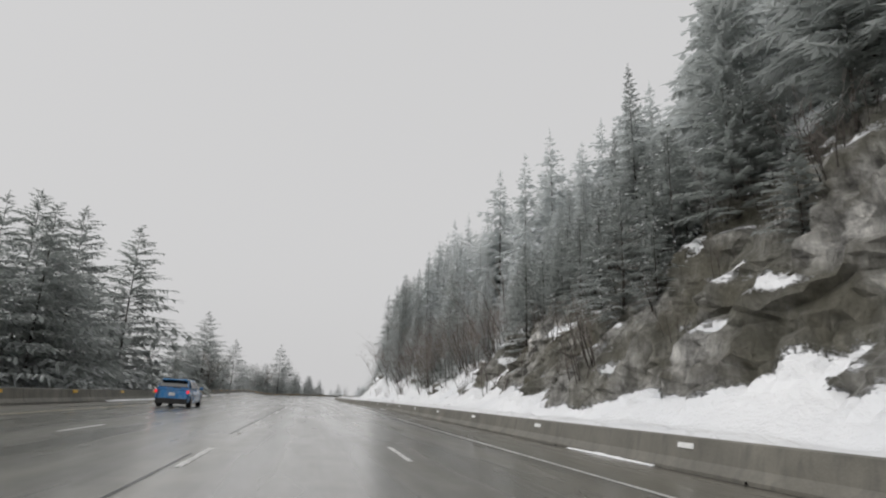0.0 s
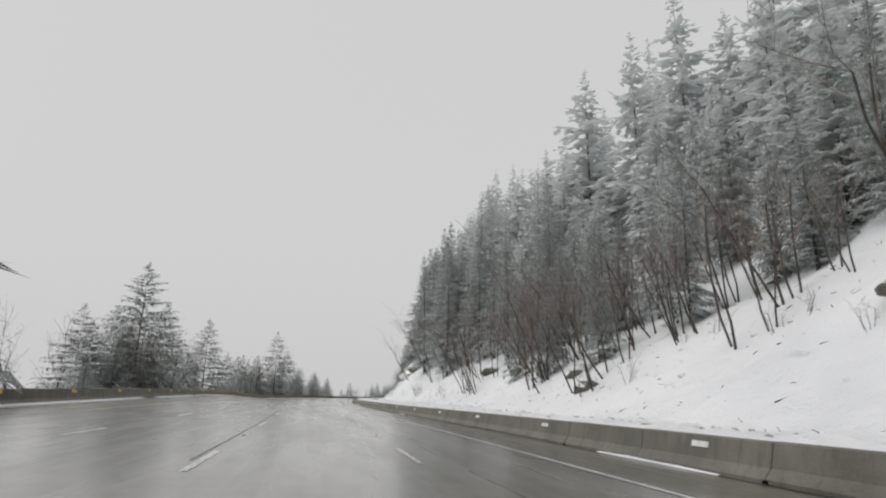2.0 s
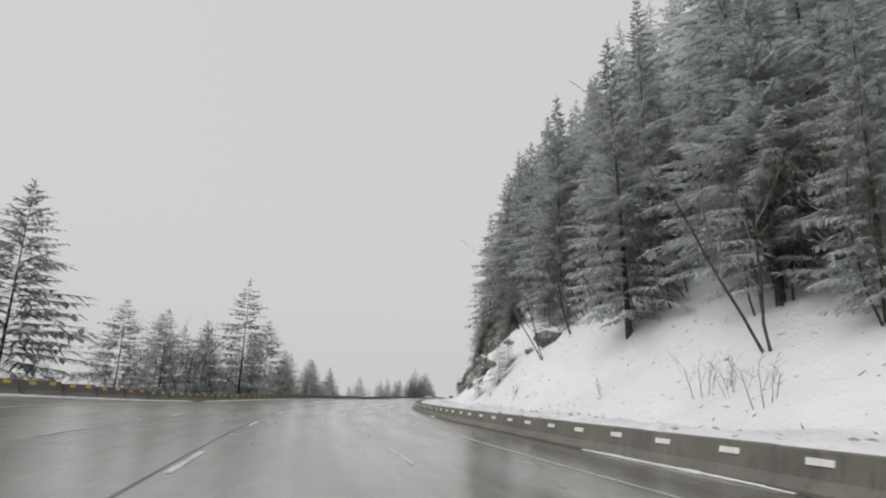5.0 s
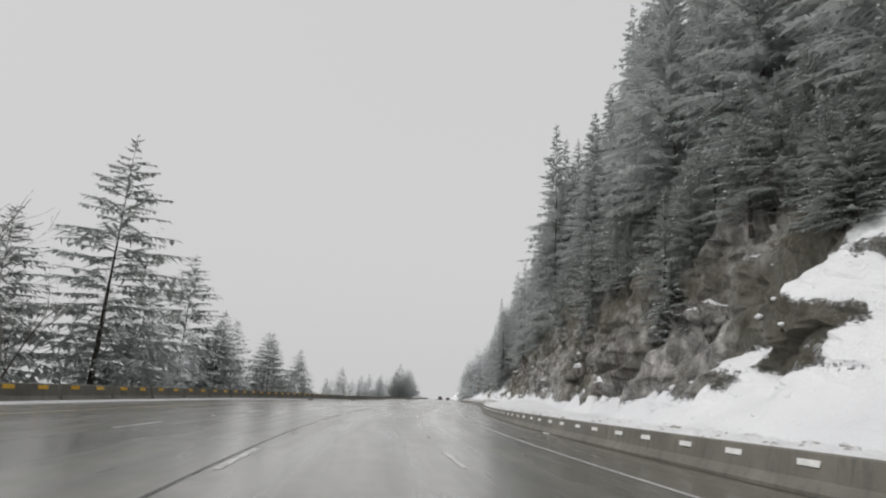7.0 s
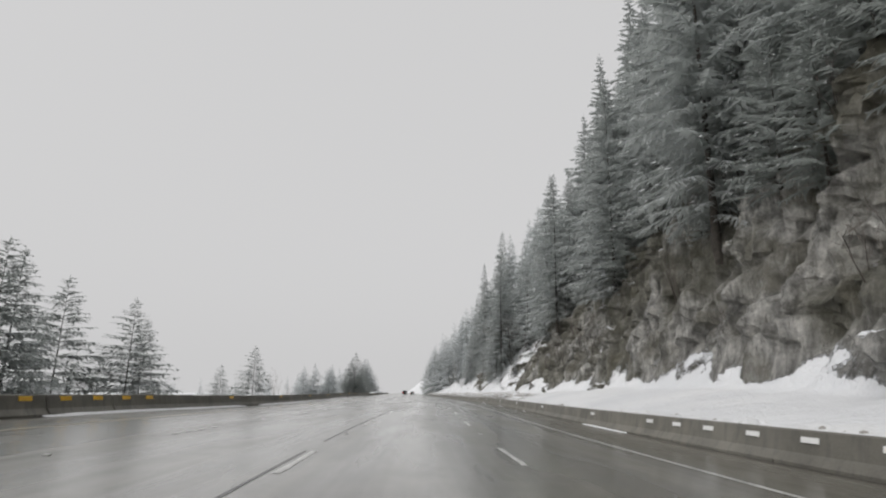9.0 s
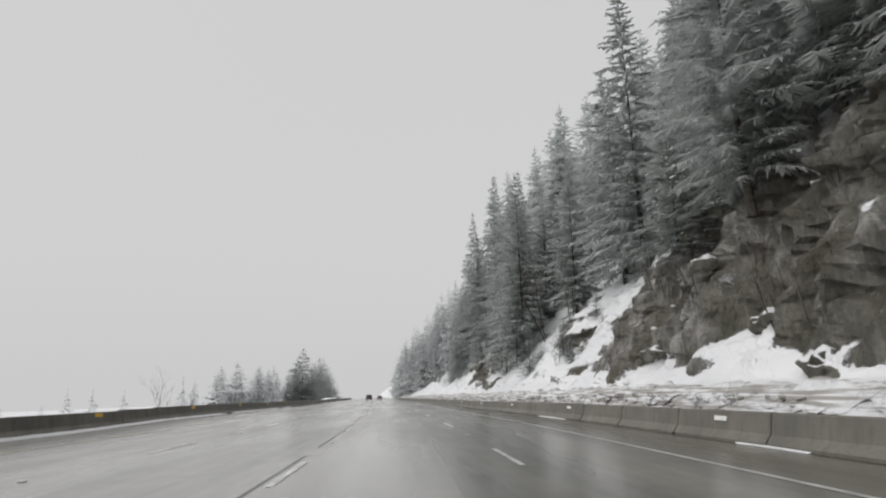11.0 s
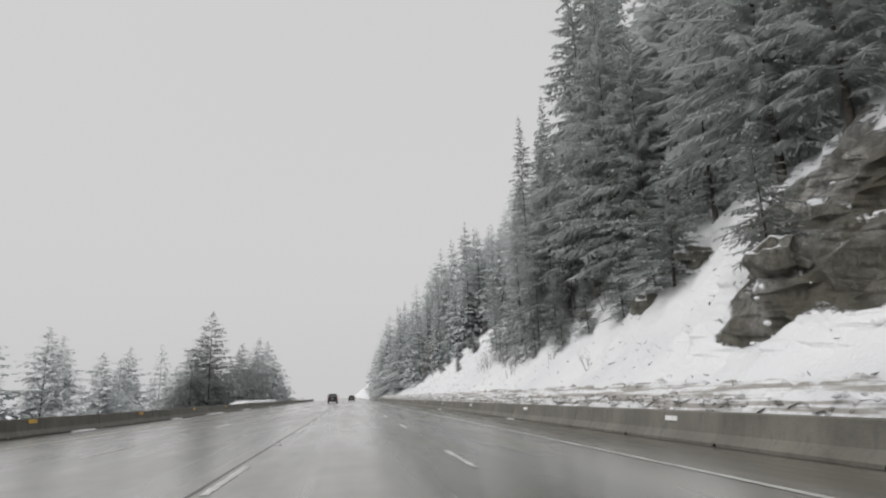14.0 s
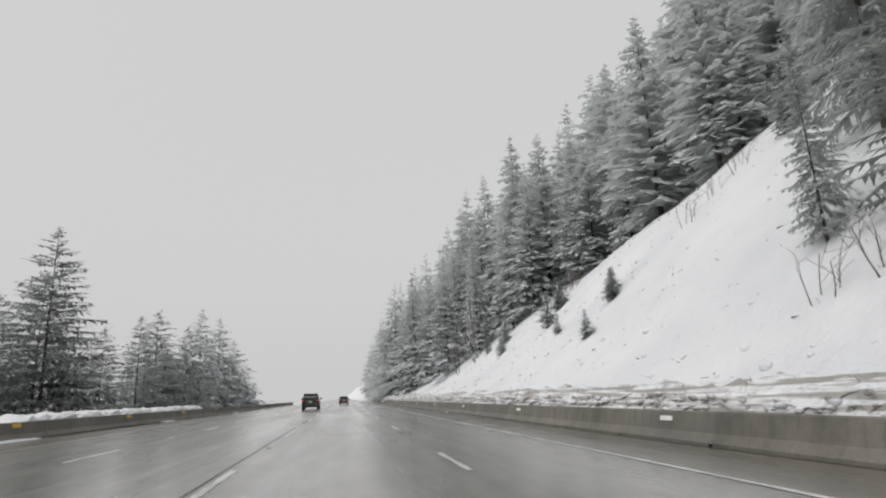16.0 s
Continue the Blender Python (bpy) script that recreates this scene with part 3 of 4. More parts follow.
def crown_data(h, spread, clear, gap, per, seed, sprays=7, droop=0.3, ragged=0.25, hanging=0):
    """Drooping boughs in loose whorls: each a bent spine, feathered with short needle sprays to both sides and below."""
    rnd = random.Random(seed)
    verts, faces = [], []

    def spray(b, e, half):
        """A leaf-shaped spray from b to its tip e, widest near its middle."""
        n = len(verts)
        m = b.lerp(e, rnd.uniform(0.35, 0.55))
        verts.extend((b, m + half, e, m - half))
        faces.append((n, n + 1, n + 2, n + 3))

    z = clear * h
    side_bias = rnd.uniform(0, 6.28)
    while z < h * 0.985:
        t = (z - clear * h) / (h - clear * h)
        reach = spread * h * ((1 - t) ** 0.86) * (0.74 + 0.26 * min(1.0, t * 6)) + 0.10
        n = max(3, int(per * (1.0 - 0.4 * t) + rnd.uniform(-0.5, 0.9)))
        off = rnd.uniform(0, 6.28)
        for k in range(n):
            if rnd.random() < 0.06:
                continue
            a = off + 6.2832 * k / n + rnd.uniform(-0.35, 0.35)
            ln = reach * rnd.uniform(1 - ragged * 1.3, 1 + ragged * 0.8) * (1 + 0.12 * math.cos(a - side_bias))
            z0 = z + rnd.uniform(-0.6, 0.6) * gap
            ca, sa = math.cos(a), math.sin(a)
            rise = 0.30 * t + 0.04
            dr = droop * rnd.uniform(0.6, 1.4) * (1.15 - 0.6 * t)
            bow = rnd.uniform(-0.12, 0.12)

            def on(f, w=0.0, dz=0.0):
                r = ln * f
                ww = w + bow * ln * f * f
                return Vector((r * ca - ww * sa, r * sa + ww * ca, z0 + ln * (rise * f - dr * f * f + 0.35 * dr * f ** 4) + dz))

            along = (on(0.7) - on(0.3)).normalized()
            c = (0.035 if sprays > 4 else 0.08) * ln + 0.02
            m = len(verts)
            verts.extend((on(0.02, -c * 0.5), on(0.02, c * 0.5), on(0.55, c), on(0.55, -c), on(1.0)))
            faces.append((m, m + 1, m + 2, m + 3))
            faces.append((m + 3, m + 2, m + 4))
            fine = sprays > 9
            for i in range(sprays):
                f = 0.16 + 0.80 * (i + rnd.random() * 0.8) / sprays
                for sd in (-1, 1):
                    w = ln * ((0.23 - 0.14 * f) if fine else (0.36 - 0.24 * f)) * rnd.uniform(0.55, 1.35)
                    wd = ((0.30 if sprays > 4 else 0.36) * ln / sprays + 0.02) * (1.1 - 0.4 * f) * rnd.uniform(0.7, 1.2)
                    tip = on(min(f + rnd.uniform(0.04, 0.2), 1.06), sd * w, -w * rnd.uniform(0.0, 1.0))
                    if fine:
                        n3, half = len(verts), along * (0.017 * ln + 0.034) * rnd.uniform(0.7, 1.3)
                        verts.extend((on(f) - half, on(f) + half, tip))
                        faces.append((n3, n3 + 1, n3 + 2))
                        continue
                    spray(on(f), tip, along * wd + Vector((0, 0, wd * rnd.uniform(-0.5, 0.3))))
            for i in range(hanging):
                f = rnd.uniform(0.25, 0.95)
                d = ln * rnd.uniform(0.06, 0.16) + 0.08
                spray(on(f), on(f + 0.03, rnd.uniform(-0.08, 0.08) * ln, -d), along * (0.3 * d + 0.02))
        z += gap * (1.0 - 0.5 * t) * rnd.uniform(0.8, 1.2)
    for k in range(5):
        a = k * 1.2566
        spray(Vector((0, 0, h * 0.965)), Vector((0.25 * math.cos(a), 0.25 * math.sin(a), h * 0.985)), Vector((0, 0, 0.06)))
    spray(Vector((0, 0, h * 0.95)), Vector((0, 0, h * 1.012)), Vector((0.05, 0.02, 0)))
    return verts, faces


def snow_pads(h, spread, clear, count, seed):
    """Clumps of snow lying on the boughs."""
    rnd = random.Random(seed)
    verts, faces = [], []
    for _ in range(count):
        t = rnd.random() ** 0.9
        z = h * (clear + (1 - clear) * t)
        reach = spread * h * ((1 - t) ** 0.82)
        r = reach * rnd.uniform(0.35, 0.92)
        a = rnd.uniform(0, 6.2832)
        c = Vector((r * math.cos(a), r * math.sin(a), z - r * 0.18 + 0.05))
        ln, wd = rnd.uniform(0.08, 0.24) * (0.5 + reach * 0.18), rnd.uniform(0.03, 0.07) * (0.5 + reach * 0.2)
        d, e = Vector((math.cos(a), math.sin(a), -0.35)), Vector((-math.sin(a), math.cos(a), 0))
        n = len(verts)
        verts.extend((c - d * ln, c + e * wd - d * ln * 0.2, c + d * ln, c - e * wd + d * ln * 0.1, c + Vector((0, 0, 0.05 + wd * 0.3))))
        faces.extend(((n, n + 1, n + 4), (n + 1, n + 2, n + 4), (n + 2, n + 3, n + 4), (n + 3, n, n + 4)))
    return verts, faces


PARK = pose(0, 0, -400)
CONIFERS = {}


def conifer_model(key, h, spread, clear, gap, per, seed, rime_haze, label, sprays=7, droop=0.3, pads=0, ragged=0.25, hanging=0):
    """The meshes of one kind of conifer."""
    v, f = trunk_verts(h * 0.95, h * (0.0072 if sprays > 3 else 0.007), seed, 7 if sprays > 3 else 5)
    trunk = mesh_of("trunk", v, f, BARK, True)
    v, f = crown_data(h, spread, clear, gap, per, seed + 1, sprays, droop, ragged, hanging)
    crown = mesh_of("crown", v, f, NEEDLES[rime_haze])
    load = None
    if pads:
        v, f = snow_pads(h, spread, clear, pads, seed + 2)
        load = mesh_of("snow_load", v, f, SNOW, True)
    CONIFERS[key] = (h, trunk, crown, load, label)


def plant(key, place_, height, turn, group="", lean=0.0, wide=1.0):
    h, trunk, crown, load, label = CONIFERS[key]
    k = height / h
    ob = thing("young_conifer" if key[0] in ("young", "small") else "conifer", label, "conifer tree", group,
               Matrix.Translation(place_) @ Matrix.Rotation(turn, 4, "Z") @ Matrix.Rotation(lean, 4, "X") @ Matrix.Diagonal((k * wide, k * wide, k, 1)))
    part("trunk", trunk, ob)
    part("crown", crown, ob)
    if load is not None:
        tagged(part("snow_load", load, ob), "white snow on the boughs", kind="stuff")
    return ob


for i in range(3):
    conifer_model(("front", i), 30, 0.155 + 0.014 * i, 0.07, 0.72, 8.6, 90 + i, 0, "tall dark green conifer dusted with snow by the road", 20, 0.42, 190, 0.34, 3)
    conifer_model(("near", i), 30, 0.155 + 0.014 * i, 0.06, 0.86, 8.0, 100 + i, 0, "tall dark green conifer dusted with snow on the slope", 4, 0.42, 60, 0.32, 1)
    # mid and far crowns take paler needles: painted haze on top of the rime
    conifer_model(("mid", i), 28, 0.180 + 0.014 * i, 0.04, 0.92, 8.2, 130 + i, 1, "tall snowy conifer on the mountainside, paled for haze", 3, 0.42, 0, 0.3)
    conifer_model(("far", i), 27, 0.205 + 0.014 * i, 0.02, 1.15, 8.0, 160 + i, 2, "rimed conifer paled for haze, high on the misty mountainside", 2, 0.42, 0, 0.3)
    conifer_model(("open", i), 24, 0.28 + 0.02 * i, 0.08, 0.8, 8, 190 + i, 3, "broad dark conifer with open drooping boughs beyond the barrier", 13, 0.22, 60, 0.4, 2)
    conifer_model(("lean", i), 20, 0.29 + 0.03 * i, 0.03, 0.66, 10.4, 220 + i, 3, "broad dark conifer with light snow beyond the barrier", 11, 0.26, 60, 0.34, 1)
    # pale and haze kinds likewise have the mist put into their needle colour
    conifer_model(("pale", i), 22, 0.27 + 0.03 * i, 0.03, 0.66, 8.5, 240 + i, 1, "frosted conifer below the road, paled for haze", 4, 0.28, 0, 0.35)
    conifer_model(("haze", i), 22, 0.24 + 0.03 * i, 0.03, 1.0, 8.0, 250 + i, 2, "frosted conifer below the road, paled for haze", 2, 0.3, 0, 0.3)
for i in range(2):
    conifer_model(("young", i), 4, 0.24, 0.04, 0.18, 8, 280 + i, 3, "young snow-dusted conifer on the bank", 4, 0.3, 40, 0.35)
    conifer_model(("small", i), 9, 0.24, 0.05, 0.42, 8.6, 290 + i, 3, "small dark conifer clinging to the cliff", 10, 0.34, 40, 0.35)

# treeline: where the conifers begin on the slope, by s
TREELINE = np.array([(0, 23), (42, 23.5), (50, 29), (66, 29.5), (80, 28), (120, 25), (150, 23), (180, 24.5), (200, 24), (212, 22.5), (225, 20.8), (250, 20.5), (268, 19.5), (285, 19), (300, 20), (318, 23), (328, 16.5), (341, 16.5), (346, 20), (360, 21), (368, 20.5), (379, 18.5), (388, 19), (393, 25), (403, 26), (407, 27), (412, 34), (440, 35), (462, 26), (475, 19), (500, 15), (520, 13.5), (900, 13)])


FAR_FOREST = {"trunk": ([], [], 0), "near": ([], [], 0), "mid": ([], [], 0), "far": ([], [], 0), "haze": ([], [], 0)}


def into_forest(key, m):
    """Adds a tree to the joined forest in the distance."""
    h, trunk, crown, load, label = CONIFERS[key]
    for name, me in (("trunk", trunk), (key[0], crown)):
        co = np.empty(len(me.vertices) * 3)
        me.vertices.foreach_get("co", co)
        mm = np.array(m)
        co = co.reshape(-1, 3) @ mm[:3, :3].T + mm[:3, 3]
        vs, fs, n = FAR_FOREST[name]
        vs.append(co)
        fs.extend(tuple(i + n for i in p.vertices) for p in me.polygons)
        FAR_FOREST[name] = (vs, fs, n + len(co))


def forest():
    rnd = random.Random(77)
    s = 14.0
    while s < 640:
        edge = float(np.interp(s, TREELINE[:, 0], TREELINE[:, 1]))
        u = edge - 2.2 + rnd.uniform(0, 3)
        while u < edge + (36 if s < 185 or 400 < s < 520 else 21):
            d = u - edge
            ss, uu = s + rnd.uniform(-3, 3), u + rnd.uniform(-1.5, 1.5)
            # deeper rows get paler crowns, so haze is painted by depth
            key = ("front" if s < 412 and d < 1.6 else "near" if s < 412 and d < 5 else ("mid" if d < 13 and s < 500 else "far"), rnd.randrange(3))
            h = rnd.uniform(19, 31) * (1.0 if d > 4 else 0.85) * (1.07 if 205 < s < 400 else 1.0) * (float(np.interp(s, (26, 34, 41, 46, 95, 125, 150), (1.0, 0.85, 0.55, 0.55, 0.6, 0.78, 0.8))) if s < 150 and d < 22 else (1.18 if 46 < s < 150 else 1.0)) * (0.78 if 326 < s < 344 else 0.87 if 340 < s < 375 else 1.0) * (float(np.interp(s, (412, 425, 455), (0.78, 0.84, 1.0))) if s > 412 else 1.0)
            p = surface(ss, uu) - Vector((0, 0, 0.3))
            turn, lean, wide = rnd.uniform(0, 6.28), rnd.uniform(-0.03, 0.03), rnd.uniform(1.0, 1.45) * (1.0 if s < 412 else 1.1)
            if key[0] in ("far", "mid", "near"):
                k = h / CONIFERS[key][0]
                into_forest(key, Matrix.Translation(p) @ Matrix.Rotation(turn, 4, "Z") @ Matrix.Rotation(lean, 4, "X") @ Matrix.Diagonal((k * wide, k * wide, k, 1)))
            else:
                plant(key, p, h, turn, "mountainside forest", lean, wide)
            u += rnd.uniform(4.2, 6.4) * (1 + d * 0.045)
        s += rnd.uniform(4.8, 6.6) if s < 440 else (rnd.uniform(5.2, 7.0) if s < 540 else rnd.uniform(10, 14))


forest()
# trees that stand out: kind, s, u, height of the tip
for key, s, u, tip in (("front", 393, 25, 50), ("front", 352, 22.4, 35), ("lean", 110, 26, 27.8), ("mid", 217, 40, 67), ("mid", 218, 45, 69), ("mid", 253, 31.3, 62), ("front", 410, 21, 36),
                       ("front", 412, 24, 35), ("front", 408, 23.5, 38), ("front", 409, 16.3, 15), ("front", 340, 16, 28), ("front", 384, 18, 38), ("front", 254, 17, 42.6), ("front", 262, 19, 44), ("front", 275, 19.5, 44), ("front", 284, 19.5, 42), ("near", 389, 23.4, 47.7), ("mid", 479, 19.7, 21.9), ("front", 398, 16, 18.8), ("lean", 96, 20, 13), ("lean", 103, 19.5, 12), ("lean", 90, 21, 14)):
    g = surface(s, u)
    plant((key, 1), g - Vector((0, 0, 0.4)), tip - g.z, s * 0.7, "mountainside forest", wide=0.8 if 404 < s < 416 else (0.62 if key == "lean" else 1.0))
# conifers below the road on the far side: kind, s, u, height of the tip over the road
LEFT = [("open", 43, -21, 14), ("lean", 48, -20, 15), ("lean", 52, -23, 17), ("lean", 56, -21, 17), ("lean", 73, -21, 20), ("lean", 64, -24, 14), ("lean", 86, -26, 10), ("lean", 127, -20, 17), ("lean", 138, -24, 11),
        ("lean", 150, -23, 15.5), ("lean", 163, -19.5, 14.7), ("lean", 182, -21, 10), ("lean", 196, -21, 9), ("lean", 200, -20, 9.5), ("lean", 205, -22, 11), ("open", 210, -18.8, 17.8), ("lean", 219, -21, 10),
        ("lean", 230.5, -23.1, 14.4), ("lean", 236, -21.5, 9.5), ("lean", 246, -24.3, 9.8), ("lean", 260, -24.2, 8.6), ("lean", 282, -21, 3.8), ("lean", 291, -20.2, 6.4), ("pale", 392, -31.8, 8), ("pale", 395, -29.4, 9), ("pale", 404, -27, 8), ("pale", 411, -26, 7),
        ("pale", 398, -25.5, 8.2), ("pale", 426, -28.5, 8.8), ("pale", 419, -27, 7), ("lean", 440, -21.6, 15.2), ("lean", 437, -23.5, 9.5), ("lean", 443, -23.5, 12.5), ("lean", 445, -19.5, 8), ("lean", 433, -24.5, 6.5), ("lean", 448, -24.5, 9), ("lean", 456, -20.2, 10.5), ("lean", 466, -21.5, 12.5), ("lean", 463, -19.6, 8), ("lean", 470, -22.5, 10), ("lean", 474, -20, 11.5), ("lean", 479, -21.5, 9), ("pale", 488, -21.5, 16), ("pale", 499, -21, 16), ("pale", 507, -20, 13),
        ("lean", 112, -20.5, 5), ("lean", 119, -20, 7), ("lean", 125, -21, 8), ("lean", 134, -20, 8), ("lean", 143, -20.5, 8), ("lean", 156, -20, 8), ("lean", 188, -19.5, 10), ("lean", 192, -22, 10), ("lean", 249, -20.5, 8.5), ("lean", 253, -22.5, 9), ("lean", 262, -20.5, 7.5), ("lean", 267, -22, 6.5), ("lean", 214, -21, 8), ("lean", 232, -20, 8),
        ("lean", 120, -23, 9), ("lean", 123, -25, 11), ("lean", 131, -24, 12), ("lean", 136, -23, 9), ("lean", 160, -23, 9), ("lean", 44, -24, 15), ("lean", 60, -25, 12), ("lean", 69, -24, 13), ("lean", 77, -23, 12)]
for i, (key, s, u, tip) in enumerate(LEFT):
    g = surface(s, u)
    plant((key, i % 3), g - Vector((0, 0, 0.3)), tip - g.z, i * 1.9, "trees below the road", wide=1.35 if s < 380 else 1.4)
rnd = random.Random(31)
for s0, s1, u0, u1, n, z0, z1 in ((300, 420, -75, -50, 14, 0, 5), (430, 560, -60, -26, 34, 4, 12), (20, 250, -48, -28, 34, 2, 10), (190, 245, -28, -19, 8, 2, 8), (432, 500, -30, -19, 14, 4, 9), (60, 175, -28, -20, 8, 2, 6), (520, 570, -40, -18, 8, 5, 12)):
    for _ in range(n):
        s, u = rnd.uniform(s0, s1), rnd.uniform(u0, u1)
        g = surface(s, u)
        # background trees below the road use the palest needles, haze painted in
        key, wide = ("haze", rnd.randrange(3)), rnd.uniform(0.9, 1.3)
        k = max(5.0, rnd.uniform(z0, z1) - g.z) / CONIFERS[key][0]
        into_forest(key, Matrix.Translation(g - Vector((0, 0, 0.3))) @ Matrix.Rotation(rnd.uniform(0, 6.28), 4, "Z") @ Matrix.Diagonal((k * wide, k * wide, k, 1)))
far_woods = thing("distant_forest", "snow-dusted and rimed conifer forest on the mountainside, paled for haze", "forest", kind="stuff")
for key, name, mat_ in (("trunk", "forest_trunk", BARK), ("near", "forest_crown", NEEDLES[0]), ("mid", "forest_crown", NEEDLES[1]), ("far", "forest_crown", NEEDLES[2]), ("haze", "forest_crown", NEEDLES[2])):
    vs, fs, n = FAR_FOREST[key]
    tagged(part(name, mesh_of(name, np.concatenate(vs).tolist(), fs, mat_), far_woods), kind="stuff")
# smaller conifers that cling to the cliffs and cover their upper half
rnd = random.Random(93)
for s0, s1, n, lo, hi in ((14, 62, 46, 0.4, 1.1), (174, 200, 20, 0.7, 1.05), (200, 262, 44, 0.55, 1.1), (262, 300, 16, 0.8, 1.2), (334, 398, 22, 0.45, 1.0), (300, 332, 5, 0.7, 1.0)):
    for _ in range(n):
        s = rnd.uniform(s0, s1)
        ut, zt, uc, zc = slope(s)
        u = ut + (uc - ut) * rnd.uniform(lo, hi)
        plant(("small", rnd.randrange(2)), surface(s, u) - Vector((0, 0, 0.3)), rnd.uniform(4.0, 9.0), rnd.uniform(0, 6.28), "small trees on the cliffs", rnd.uniform(-0.06, 0.06), rnd.uniform(1.2, 1.7))
# low conifers whose boughs reach down to the snow
for s, u, h in ((181, 15.5, 4.4), (183, 13.8, 2.6), (184.5, 17, 3.4), (379, 17, 4), (376, 15.6, 3.6), (373, 17.5, 4.4), (381, 18.3, 5), (387, 17, 4.5), (377, 16.5, 3.5), (379.5, 15.2, 3.6), (382, 14.2, 3.2), (384, 15, 4.2), (386.5, 14, 3.4), (390, 14.2, 4), (388, 14.8, 7), (395, 14.2, 3.4), (399, 14.6, 3.2), (385, 16.4, 9), (391, 16.2, 10), (403, 15.2, 4), (401, 16.5, 7), (405, 16.8, 8), (397.5, 17.5, 5), (404, 18.5, 9), (394, 17, 4), (372, 16, 6), (370, 15.8, 7), (329, 13.4, 5), (333, 13.8, 6.5), (337, 13.4, 5.5), (341, 13.8, 7), (346, 14.2, 6), (320, 15, 2.8), (322.5, 16, 2.6), (318, 17.5, 2.4), (325, 14.6, 2.2)):
    plant(("small", int(s) % 2), surface(s, u) - Vector((0, 0, 0.3)), h, s * 1.7, "low trees at the edge of the wood", 0.05, 1.5)
# young trees on the open bank
for s, u, h in ((421, 27, 4.4), (419.5, 25.5, 3.0), (442, 18, 3.2), (429, 18, 2.2), (427, 15, 1.8), (447, 21, 2.2), (455, 17, 2.4), (430, 18.6, 2.0), (447.5, 21.4, 3.0), (436, 16.5, 1.6), (460, 19, 2.8), (465, 18, 2.0), (222, 15.5, 3.5), (203, 15, 4.5), (206, 17, 3.4), (318, 14, 2.2), (333, 14.6, 2.8), (100, 22, 3.5)):
    plant(("young", int(s) % 2), surface(s, u) - Vector((0, 0, 0.1)), h, s * 1.3, "young trees on the bank", wide=1.45)


# ---- bare trees and scrub ----
def limb(verts, faces, p, q, r0, r1):
    d = (q - p).normalized()
    x = d.orthogonal().normalized()
    y = d.cross(x)
    n = len(verts)
    for c, r in ((p, r0), (q, r1)):
        for k in range(3):
            a = 2.0944 * k
            verts.append(c + x * (r * math.cos(a)) + y * (r * math.sin(a)))
    for k in range(3):
        faces.append((n + k, n + (k + 1) % 3, n + 3 + (k + 1) % 3, n + 3 + k))


def bare_tree(seed, h, stems, lean, depth=4, spread=0.55, forks=2):
    """Stems that lean out and curve up, forking into fine twigs; trunk and twigs apart."""
    rnd = random.Random(seed)
    tv, tf, wv, wf = [], [], [], []

    def grow(p, d, ln, r, level):
        steps = 4 if level == 0 else 3
        for i in range(steps):
            bend = Vector((rnd.uniform(-1, 1), rnd.uniform(-1, 1), 0.45 if level < 2 else 0.15)) * (0.16 if level < 2 else 0.28)
            d2 = (d + bend).normalized()
            q = p + d2 * (ln / steps)
            r2 = max(r * (0.86 if level == 0 else 0.8), 0.006)
            limb(tv if level < 1 else wv, tf if level < 1 else wf, p, q, r, r2)
            p, d, r = q, d2, r2
            if level < depth and (level > 0 or i > 0) and rnd.random() < 0.84:
                for _ in range(forks if level < 2 else rnd.choice((1, 2)) if forks > 1 else 1):
                    side = Vector((rnd.uniform(-1, 1), rnd.uniform(-1, 1), rnd.uniform(-0.2, 0.8))).normalized()
                    grow(p, (d * (1 - spread) + side * spread).normalized(), ln * rnd.uniform(0.38, 0.6), max(r * 0.6, 0.008), level + 1 + (1 if rnd.random() < 0.25 else 0))

    for k in range(stems):
        a = rnd.uniform(0, 6.28)
        d = Vector((lean + 0.25 * math.cos(a), 0.3 * math.sin(a), 1)).normalized()
        grow(Vector((0.25 * math.cos(a), 0.25 * math.sin(a), -0.3)), d, h * rnd.uniform(0.5, 0.72), h * 0.0068 + 0.006, 0)
    return mesh_of("trunk", tv, tf, BARK, True), mesh_of("twig_mass", wv, wf, TWIG)


ALDER = [bare_tree(300 + i, 9, 2, -0.35, 3) for i in range(4)]
SCRUB = [bare_tree(320 + i, 2.2, 4, 0.0, 2, 0.6, 1) for i in range(3)]
TALL_ALDER = [bare_tree(340 + i, 13, 1 + i, 0.05, 3, 0.5) for i in range(2)]


def plant_bare(models, i, place_, size, turn, name, label, category, group, kind=""):
    ob = thing(name, label, category, group, Matrix.Translation(place_) @ Matrix.Rotation(turn, 4, "Z") @ Matrix.Diagonal((size, size, size, 1)))
    tagged(part("stem", models[i][0], ob), kind="stuff")
    tagged(part("twig_mass", models[i][1], ob), "fine bare brown twigs", kind="stuff")


rnd = random.Random(51)
for _ in range(84):
    s = rnd.uniform(60, 178)
    ut, zt, uc, zc = slope(s)
    u = ut + (2.5 if s < 140 else 4.5) + rnd.random() ** 0.8 * 11
    plant_bare(ALDER, rnd.randrange(4), surface(s, u), rnd.uniform(0.6, 1.3), heading(s) + rnd.uniform(-0.5, 0.5), "bare_alder", "leafless alder with curved leaning stems on snow", "bare tree", "alders on the snowy slope")
for _ in range(30):
    s = rnd.uniform(82, 120)
    plant_bare(ALDER, rnd.randrange(4), surface(s, rnd.uniform(17, 26)), rnd.uniform(0.9, 1.3), heading(s) + rnd.uniform(-0.6, 0.6), "bare_alder", "leafless alder with curved leaning stems on snow", "bare tree", "alders on the snowy slope")
